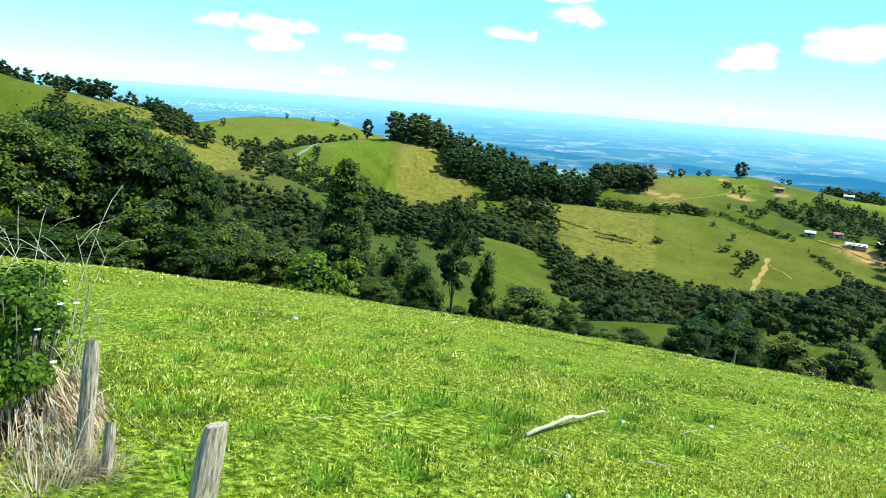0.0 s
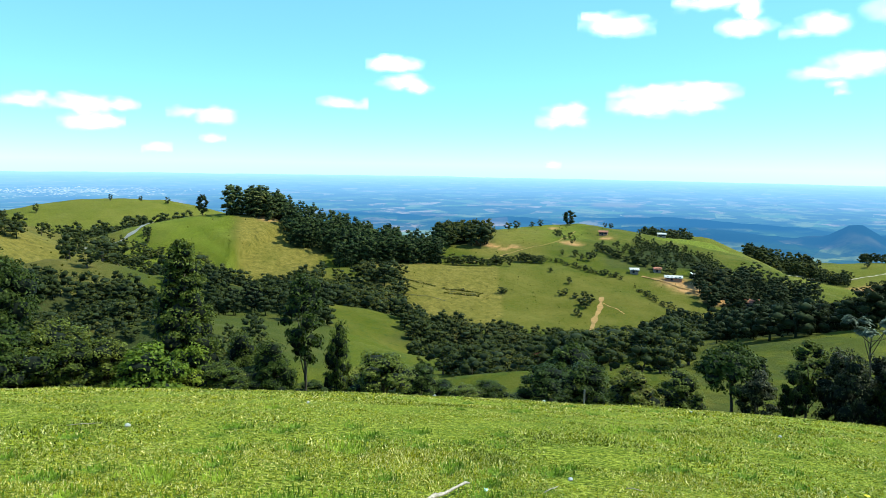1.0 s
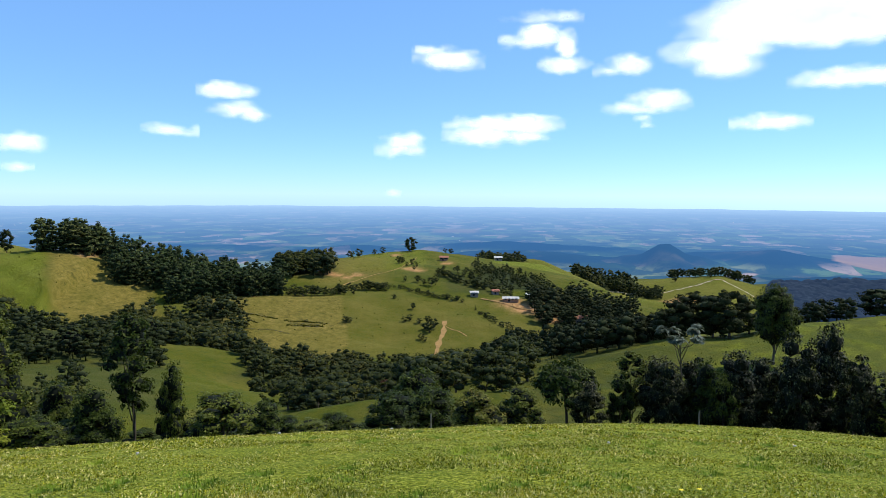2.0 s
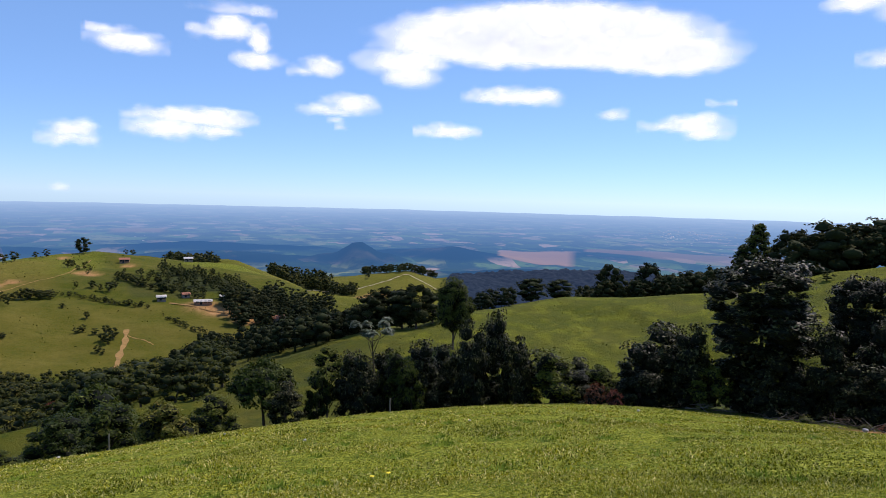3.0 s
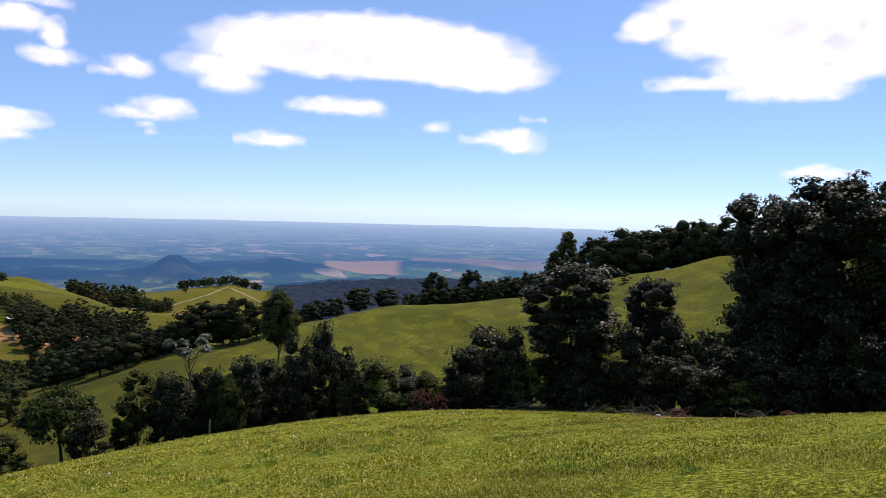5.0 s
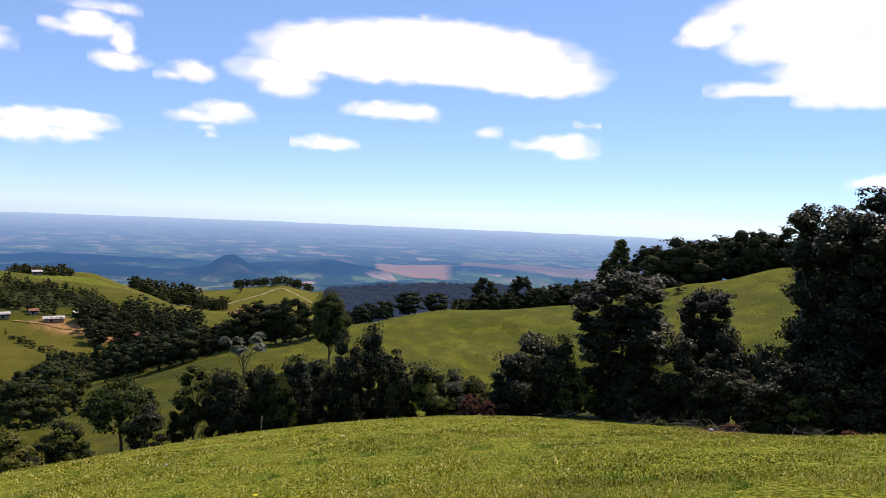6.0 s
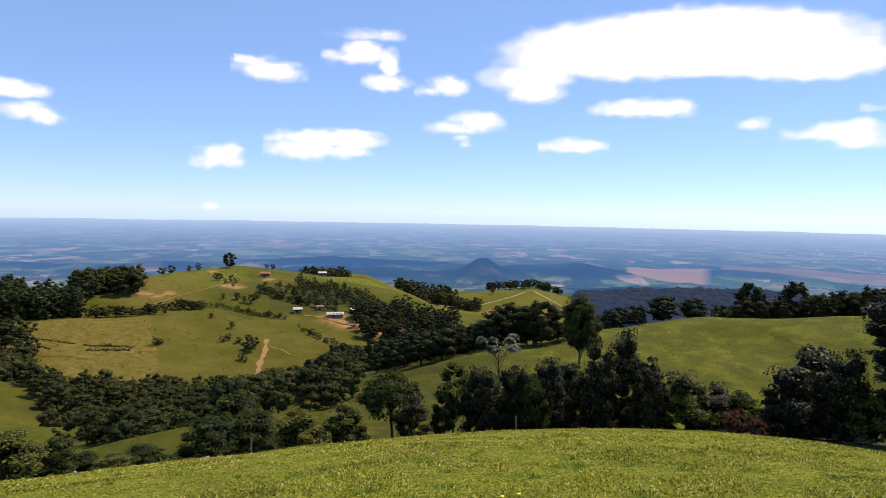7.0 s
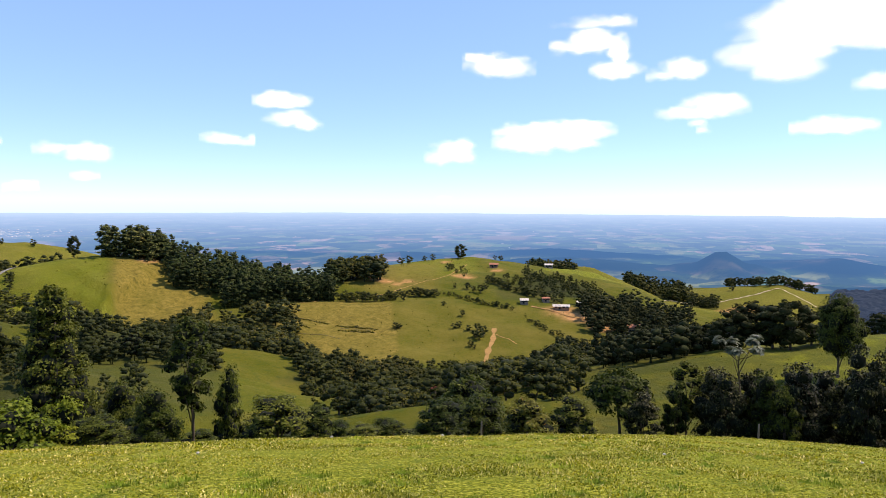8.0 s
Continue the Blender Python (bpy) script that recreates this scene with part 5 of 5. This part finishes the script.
tussocks(*strewn(1000, -60, -6, 85, 170, 201), 0.08, 0.20, TUFT, "tufts of rough grass on the green shoulder")
tussocks(*strewn(420, -4, 28, 285, 372, 203), 0.2, 0.55, TUFT, "low scrub on the grazed slope")
tussocks(*strewn(500, 8, 27, 380, 540, 205), 0.25, 0.7, TUFT, "low scrub on the farm hill")
tussocks(*strewn(300, 30, 47, 330, 460, 207), 0.25, 0.7, TUFT, "low scrub on the grove hill")
tussocks(*strewn(350, 44, 68, 200, 420, 209), 0.25, 0.7, TUFT, "low scrub on the western hill")
for b0, b1, d0, d1 in ((22.0, 25.6, 332, 341), (17.8, 21.4, 326, 329.5), (18.1, 21.2, 322, 322.6), (23.6, 25.9, 323, 336)):
    t = rng.random(60)
    tussocks(b0 + (b1 - b0) * t, d0 + (d1 - d0) * t + rng.normal(size=60) * 0.6, 0.35, 0.75, TUFT, "row of dark tufts along a ledge of the dry slope")


# ---- old fence, shrub and litter by the viewpoint ----
def on_ground(bearing, dist):
    x, y = spot(bearing, dist)
    return Vector((x, y, float(ground(x, y))))


def fence_post(bearing, dist, height, thick, tilt=0.0, turn=0.0, mat=None, label="weathered grey wooden fence post"):
    """A split, worn timber post with a chamfered top."""
    ob = new("fence_post")
    bm = bmesh.new()
    rings = []
    steps = 9
    for i in range(steps + 1):
        t = i / steps
        z = -0.3 + t * (height + 0.3)
        row = []
        for k in range(10):
            a = 2 * math.pi * k / 10
            sq = 1.0 / max(abs(math.cos(a)), abs(math.sin(a))) ** 0.72
            rr = thick * 0.5 * sq * (1 + 0.06 * math.sin(3 * t * 5 + k * 1.9) + rng.uniform(-0.04, 0.04))
            if i == steps:
                rr *= 0.80
            row.append(bm.verts.new((rr * math.cos(a), rr * math.sin(a) * 0.85, z + (0.012 * math.cos(a + 0.8) if i >= steps - 1 else 0))))
        rings.append(row)
    for p, q in zip(rings, rings[1:]):
        for k in range(10):
            bm.faces.new((p[k], p[(k + 1) % 10], q[(k + 1) % 10], q[k]))
    bm.faces.new(rings[-1])
    bm.faces.new(rings[0][::-1])
    part("post", bm, mat or OLD_WOOD, ob)
    p = on_ground(bearing, dist)
    a = radians(bearing)
    sideways = Matrix.Rotation(radians(tilt), 4, Vector((-math.sin(a), math.cos(a), 0)))
    ob.matrix_basis = Matrix.Translation(p) @ sideways @ pose(0, 0, 0, 0, 0, turn)
    return tagged(ob, label, "fence post", "old fence posts")


fence_post(65.9, 3.8, 0.70, 0.075, 6.5, 20)
fence_post(58.8, 2.6, 0.62, 0.10, 10.5, 75, label="squared grey fence post with a pale worn top")
fence_post(64.3, 3.6, 0.30, 0.055, 6, 10, label="short weathered stake beside the fence")
fence_post(68.4, 6.0, 0.72, 0.08, 2, 35)
for b, d in ((9.1, 31.5), (-13.1, 33)):
    fence_post(b, d, 0.75, 0.075, rng.uniform(-3, 3), 30, BARK_PALE, "pale thin fence post at the pasture's edge")


def wire_span(p, q, sag, label):
    bm = bmesh.new()
    pts = [Vector(p).lerp(Vector(q), t / 10) + Vector((0, 0, -sag * 4 * (t / 10) * (1 - t / 10))) for t in range(11)]
    tube(bm, pts, [0.0022] * 11, 5)
    ob = new("fence_wire")
    part("strand", bm, WIRE, ob)
    return tagged(ob, label, "wire", "fence wires")


def shrub(bearing, dist):
    """A bramble over a thatch of dead straw, with bare twigs and a few white flowers."""
    ob = new("bramble_bush")
    v, f = leaf_cloud([(rng.uniform(-0.42, 0.42), rng.uniform(-0.42, 0.42), 0.45 + 0.85 * rng.random(), 0.20) for i in range(28)], 230, 0.048, 0.032)
    leaves = new("leaves", mesh_from("leaves", v, f, LEAF_LIGHT))
    leaves.parent = ob
    bm = bmesh.new()
    for i in range(26):
        a = rng.uniform(0, 6.28)
        e = Vector((math.cos(a) * rng.uniform(0.1, 0.5), math.sin(a) * rng.uniform(0.1, 0.5), rng.uniform(0.8, 1.4)))
        s = Vector((math.cos(a) * 0.12, math.sin(a) * 0.12, -0.1))
        tube(bm, [s, s.lerp(e, 0.5) + Vector((0, 0, 0.08)), e], [0.012, 0.009, 0.004], 5)
    part("stem", bm, BARK, ob)
    n = 1500
    a, r = rng.uniform(0, 6.28, n), 0.62 * np.sqrt(rng.random(n))
    z = rng.uniform(0.0, 0.85, n) * (1 - 0.6 * r / 0.62)
    base = np.stack([np.cos(a) * r, np.sin(a) * r, z], 1)
    way = unit(np.stack([np.cos(a) * 0.35 + rng.normal(size=n) * 0.25, np.sin(a) * 0.35 + rng.normal(size=n) * 0.25, -0.9 + rng.normal(size=n) * 0.3], 1)) * rng.uniform(0.15, 0.45, n)[:, None]
    s = unit(np.cross(way, rng.normal(size=(n, 3)))) * 0.006
    tv = np.stack([base - s, base + s, base + way], 1).reshape(-1, 3)
    thatch = new("thatch", mesh_from("thatch", tv, np.arange(3 * n).reshape(-1, 3), STRAW))
    thatch.parent = ob
    tagged(thatch, "hanging dead straw")
    for i in range(9):
        bm = bmesh.new()
        a = rng.uniform(0, 6.28)
        c = Vector((math.cos(a) * 0.5, math.sin(a) * 0.5, rng.uniform(0.75, 1.3)))
        for k in range(5):
            q = 2 * math.pi * k / 5
            m = Matrix.Translation(c + Vector((math.cos(q) * 0.013, math.sin(q) * 0.013, 0))) @ Matrix.Diagonal((0.013, 0.013, 0.005, 1))
            bmesh.ops.create_icosphere(bm, subdivisions=1, radius=1.0, matrix=m)
        part("flower", bm, BLOSSOM, ob, "small white flower")
    ob.matrix_basis = Matrix.Translation(on_ground(bearing, dist)) @ Matrix.Diagonal((0.72, 0.72, 0.70, 1))
    return tagged(ob, "green bramble over dead straw with white flowers", "bush")


shrub(69.9, 4.3)


def bare_twigs(bearing, dist, height, count, label):
    """Dry forking stems standing out of the grass."""
    ob = new("dry_stems")
    for i in range(count):
        bm = bmesh.new()
        a = rng.uniform(0, 6.28)
        lean = Vector((math.cos(a), math.sin(a), 0)) * rng.uniform(0.08, 0.34) * height
        side = Vector((-math.sin(a), math.cos(a), 0)) * rng.uniform(-0.12, 0.12) * height
        foot = Vector((rng.normal() * 0.12, rng.normal() * 0.12, -0.05))
        tip = foot + lean + Vector((0, 0, height * rng.uniform(0.6, 1.0)))
        pts = [foot, foot.lerp(tip, 0.3) + side * 0.7 + Vector((0, 0, 0.06)), foot.lerp(tip, 0.65) + side + Vector((0, 0, 0.09)), tip]
        tube(bm, pts, [0.0058, 0.0046, 0.0032, 0.0012], 5)
        for k in range(6):
            s = Vector(pts[1]).lerp(Vector(pts[2]), k / 5) if k < 4 else Vector(pts[2]).lerp(tip, 0.3 + 0.12 * k)
            q = rng.uniform(0, 6.28)
            e = s + Vector((math.cos(q) * 0.26, math.sin(q) * 0.26, rng.uniform(0.05, 0.3))) * height * 0.6
            tube(bm, [s, s.lerp(e, 0.5) + Vector((0, 0, 0.03)), e], [0.0027, 0.002, 0.0008], 4)
        part("stem", bm, TWIG, ob)
    ob.location = on_ground(bearing, dist)
    return tagged(ob, label, "dry plant")


bare_twigs(69.0, 4.6, 1.45, 14, "tall bare dry twigs over the bramble")
bare_twigs(66.2, 4.6, 0.7, 5, "pale dry grass stalks by the fence")
bare_twigs(67.2, 3.7, 0.45, 6, "pale dry grass stalks by the fence")
weeds(((67.6, 3.7, 0.5), (66.3, 3.6, 0.4), (69.5, 3.4, 0.6), (65.4, 3.6, 0.35)), 1.2, STRAW, "dead_grass", "dead straw-coloured grass at the fence's foot")
wire_span(on_ground(65.6, 3.8) + Vector((0.05, 0.05, 0.45)), on_ground(58.2, 2.6) + Vector((0.05, 0.05, 0.42)), 0.05, "rusty slack fence wire between posts")


def branch(b0, d0, b1, d1):
    """A dead barkless branch with a fork lying in the grass."""
    ob = new("fallen_branch")
    p, q = on_ground(b0, d0) + Vector((0, 0, 0.03)), on_ground(b1, d1) + Vector((0, 0, 0.06))
    bm = bmesh.new()
    side = Vector((0.1, 0.25, 0)).normalized()
    steps = [(0.0, 0.0, 0.0), (0.09, 0.015, 0.025), (0.2, -0.01, 0.03), (0.33, 0.03, 0.05), (0.44, 0.07, 0.065), (0.52, 0.03, 0.04), (0.66, -0.015, 0.03), (0.78, 0.01, 0.035), (0.9, 0.035, 0.03), (1.0, 0.0, 0.0)]
    pts = [p.lerp(q, t) + side * w + Vector((0, 0, up)) for t, w, up in steps]
    tube(bm, [v - p for v in pts], [0.015, 0.021, 0.016, 0.020, 0.024, 0.014, 0.017, 0.012, 0.015, 0.006], 9)
    part("bough", bm, TWIG, ob)
    bm = bmesh.new()
    s = p.lerp(q, 0.45)
    e = s + (q - p) * 0.42 + Vector((-0.1, -0.42, 0)) * 0.6 + Vector((0, 0, -0.02))
    e.z = float(ground(e.x, e.y)) + 0.04
    tube(bm, [s - p + Vector((0, 0, 0.03)), s.lerp(e, 0.5) - p + Vector((0, 0, 0.05)), e - p], [0.010, 0.008, 0.004], 6)
    part("twig", bm, TWIG, ob)
    ob.location = p
    return tagged(ob, "bleached dead branch lying in the grass", "branch")


branch(26.4, 5.3, 19.2, 7.0)


def brush_pile(bearing, dist, width, count):
    """A tangle of cut grey branches dumped at the field's edge."""
    ob = new("brush_pile")
    for i in range(count):
        bm = bmesh.new()
        a, reach = rng.uniform(0, 6.28), rng.uniform(0.35, 0.8)
        mid = Vector((rng.normal() * width * 0.32, rng.normal() * 0.25, rng.uniform(0.03, 0.28)))
        way = Vector((math.cos(a), math.sin(a), rng.uniform(-0.05, 0.35))) * reach
        side = Vector((-way.y, way.x, 0)) * rng.uniform(-0.25, 0.25)
        tube(bm, [mid - way, mid - way * 0.3 + side, mid + way * 0.4 + side * 0.6, mid + way], [0.014, 0.012, 0.009, 0.004], 6)
        fork = mid + way * 0.2 + side * 0.7
        tube(bm, [fork, fork + way * 0.3 - side * 0.8 + Vector((0, 0, 0.06)), fork + way * 0.6 - side * 1.6 + Vector((0, 0, 0.10))], [0.011, 0.008, 0.004], 5)
        part("bough", bm, BARK if i % 3 else BARK_PALE, ob)
    ob.matrix_basis = Matrix.Translation(on_ground(bearing, dist)) @ Matrix.Rotation(radians(bearing), 4, "Z")
    return tagged(ob, "tangle of dead grey branches at the field's edge", "brush pile", "brush piles")


for b, d, w, n in ((-39.5, 33.5, 2.2, 12), (-45.2, 33.0, 2.6, 16), (-48.5, 31.8, 2.4, 14), (-51.6, 31.2, 2.0, 10), (-57.0, 30.5, 2.2, 10)):
    brush_pile(b, d, w, n)


def small_stick(bearing, dist, length, turn, label="thin dry stick lying in the grass"):
    ob = new("stick")
    bm = bmesh.new()
    tube(bm, [(-length / 2, 0, 0.035), (-length * 0.1, 0.008, 0.042), (length * 0.2, 0, 0.04), (length / 2, 0.012, 0.035)], [0.005, 0.006, 0.005, 0.003], 6)
    part("wood", bm, TWIG, ob)
    ob.matrix_basis = pose(*on_ground(bearing, dist), 0, 0, turn)
    return tagged(ob, label, "stick", "sticks in the grass")


for b, d, n, t in ((45.7, 4.8, 0.2, 60), (24, 4.9, 0.3, 10), (12, 7.2, 0.25, 60), (39, 5.2, 0.25, 80), (14.5, 5.3, 0.3, 20), (50.2, 11.8, 0.5, 35), (5, 7.8, 0.2, 0)):
    small_stick(b, d, n, t)


def pebble(bearing, dist, size, mat, label, category="stone"):
    ob = new(category)
    bm = bmesh.new()
    bmesh.ops.create_icosphere(bm, subdivisions=3, radius=size / 2)
    for v in bm.verts:
        v.co *= 1 + 0.28 * (noise.noise(v.co * 2.2 / size + Vector((bearing, dist, 0))))
        v.co.z *= 0.7
    for f in bm.faces:
        f.smooth = True
    part("stone_body" if category == "stone" else "cup_body", bm, mat, ob)
    ob.location = on_ground(bearing, dist) + Vector((0, 0, size * 0.32))
    return tagged(ob, label, category, "pale stones in the grass" if category == "stone" else "")


pebble(47.2, 11.5, 0.09, STONE, "pale stone lying in the grass")
pebble(10.4, 8.0, 0.06, STONE, "pale stone lying in the grass")
pebble(17.8, 6.9, 0.055, PLASTIC, "crumpled pale green plastic cup in the grass", "plastic_cup")
pebble(22.3, 4.0, 0.04, STONE, "pale stone lying in the grass")
for b, d, s in ((44.8, 29, 0.16), (22, 29.5, 0.14), (12.5, 28.5, 0.14), (0.5, 24, 0.10), (-6, 17, 0.08), (33, 17, 0.08), (-34, 27, 0.14), (-50, 28, 0.2), (-20, 20, 0.08)):
    pebble(b, d, s, STONE, "pale stone lying in the grass")


def flower(bearing, dist):
    ob = new("yellow_flower")
    bm = bmesh.new()
    tube(bm, [(0, 0, -0.02), (0.01, 0, 0.06), (0.01, 0.01, 0.13)], [0.003, 0.003, 0.002], 5)
    part("stalk", bm, WEED, ob)
    bm = bmesh.new()
    for k in range(7):
        a = 2 * math.pi * k / 7
        m = Matrix.Translation((0.01 + math.cos(a) * 0.02, 0.01 + math.sin(a) * 0.02, 0.135)) @ Euler((0, 0.2, a)).to_matrix().to_4x4() @ Matrix.Diagonal((0.02, 0.011, 0.004, 1))
        bmesh.ops.create_icosphere(bm, subdivisions=1, radius=1.0, matrix=m)
    part("petal", bm, PETAL, ob)
    ob.location = on_ground(bearing, dist)
    return tagged(ob, "small yellow dandelion-like flower in the grass", "flower")


flower(-11.7, 9.3)
flower(-13.1, 9.5)


# ---- farm on the hill and town on the plain ----
def house(bearing, dist, size, turn, roof, wall, label, pitch=0.35):
    """A low farm building: walls, gabled roof, door and windows."""
    L, W, H = size
    ob = new("farmhouse")
    bm = bmesh.new()
    box(bm, (L, W, H + 1.0), (0, 0, H / 2 - 0.5))
    part("wall", bm, wall, ob)
    bm = bmesh.new()
    e, rise, t = 0.5, W * pitch / 2 + 0.3, 0.18
    for s in (-1, 1):
        pts = [(-L / 2 - e, s * (W / 2 + e), H - 0.1), (L / 2 + e, s * (W / 2 + e), H - 0.1), (L / 2 + e, 0, H + rise), (-L / 2 - e, 0, H + rise)]
        low = [bm.verts.new(p) for p in pts]
        high = [bm.verts.new((p[0], p[1], p[2] + t)) for p in pts]
        bm.faces.new(low)
        bm.faces.new(high[::-1])
        for k in range(4):
            bm.faces.new((low[k], low[(k + 1) % 4], high[(k + 1) % 4], high[k]))
    bmesh.ops.recalc_face_normals(bm, faces=bm.faces)
    part("roof", bm, roof, ob)
    bm = bmesh.new()
    box(bm, (1.1, 0.12, 2.1), (-L * 0.12, -W / 2 - 0.03, 1.05))
    part("door", bm, SHADOW_GLASS, ob)
    for x in (-L * 0.34, L * 0.14, L * 0.36):
        bm = bmesh.new()
        box(bm, (1.3, 0.12, 1.1), (x, -W / 2 - 0.03, 1.5))
        part("window", bm, SHADOW_GLASS, ob)
    x, y = spot(bearing, dist)
    ob.matrix_basis = pose(x, y, float(ground(x, y)) + 0.4, 0, 0, turn)
    return tagged(ob, label, "house", "farm buildings on the hill")


house(5.4, 384, (4.2, 3.4, 1.7), 12, TIN, WHITEWASH, "small farmhouse of grimy plaster with a pale tin roof")
house(2.3, 377, (8.5, 3.6, 1.5), 6, TIN, PINKWASH, "long low farm shed with a bright tin roof")
house(0.7, 385, (3.6, 3.2, 1.9), -10, TIN, WHITEWASH, "small house of grimy plaster beside the farm shed")
house(3.6, 392, (3.6, 3, 1.6), 20, TILE_RED, WHITEWASH, "small plastered house with a clay tile roof")
house(-3.6, 345, (6, 5, 3.2), 10, TILE_RED, WHITEWASH, "plastered house half hidden among dark trees")
house(3.4, 560, (6, 4, 2.2), 10, TIN, WHITEWASH, "pale farm shed on the green hill")
house(8.0, 500, (6, 4, 2.2), 5, TILE_RED, PINKWASH, "ochre farm building in a red earth yard")
house(20.0, 505, (9, 5, 2.5), 15, TIN, WHITEWASH, "pale shed behind the hill grove")


def town(name, b0, b1, d0, d1, count, size, label):
    """A distant town: hundreds of small pale blocks with roofs, in one sheet."""
    vs, fs, base = [], [], 0
    cube_f = np.array([[0, 1, 5, 4], [1, 2, 6, 5], [2, 3, 7, 6], [3, 0, 4, 7], [4, 5, 6, 7]])
    for i in range(count):
        u, w = rng.normal() * 0.30, rng.normal() * 0.27
        b, d = (b0 + b1) / 2 + u * (b1 - b0), (d0 + d1) / 2 + w * (d1 - d0)
        x, y = spot(b, d)
        L, W, H = rng.uniform(3, 11) * size, rng.uniform(3, 9) * size, (rng.uniform(0.4, 1.0) + (2.5 if rng.random() < 0.02 else 0)) * size
        a = 0.4 + (rng.random() < 0.5) * 1.57
        c, s = math.cos(a), math.sin(a)
        z = float(ground(x, y)) - 1
        for hz in (0, H + 1):
            for px, py in ((-1, -1), (1, -1), (1, 1), (-1, 1)):
                vs.append((x + (px * L * c - py * W * s) / 2, y + (px * L * s + py * W * c) / 2, z + hz))
        fs.append(cube_f + base)
        base += 8
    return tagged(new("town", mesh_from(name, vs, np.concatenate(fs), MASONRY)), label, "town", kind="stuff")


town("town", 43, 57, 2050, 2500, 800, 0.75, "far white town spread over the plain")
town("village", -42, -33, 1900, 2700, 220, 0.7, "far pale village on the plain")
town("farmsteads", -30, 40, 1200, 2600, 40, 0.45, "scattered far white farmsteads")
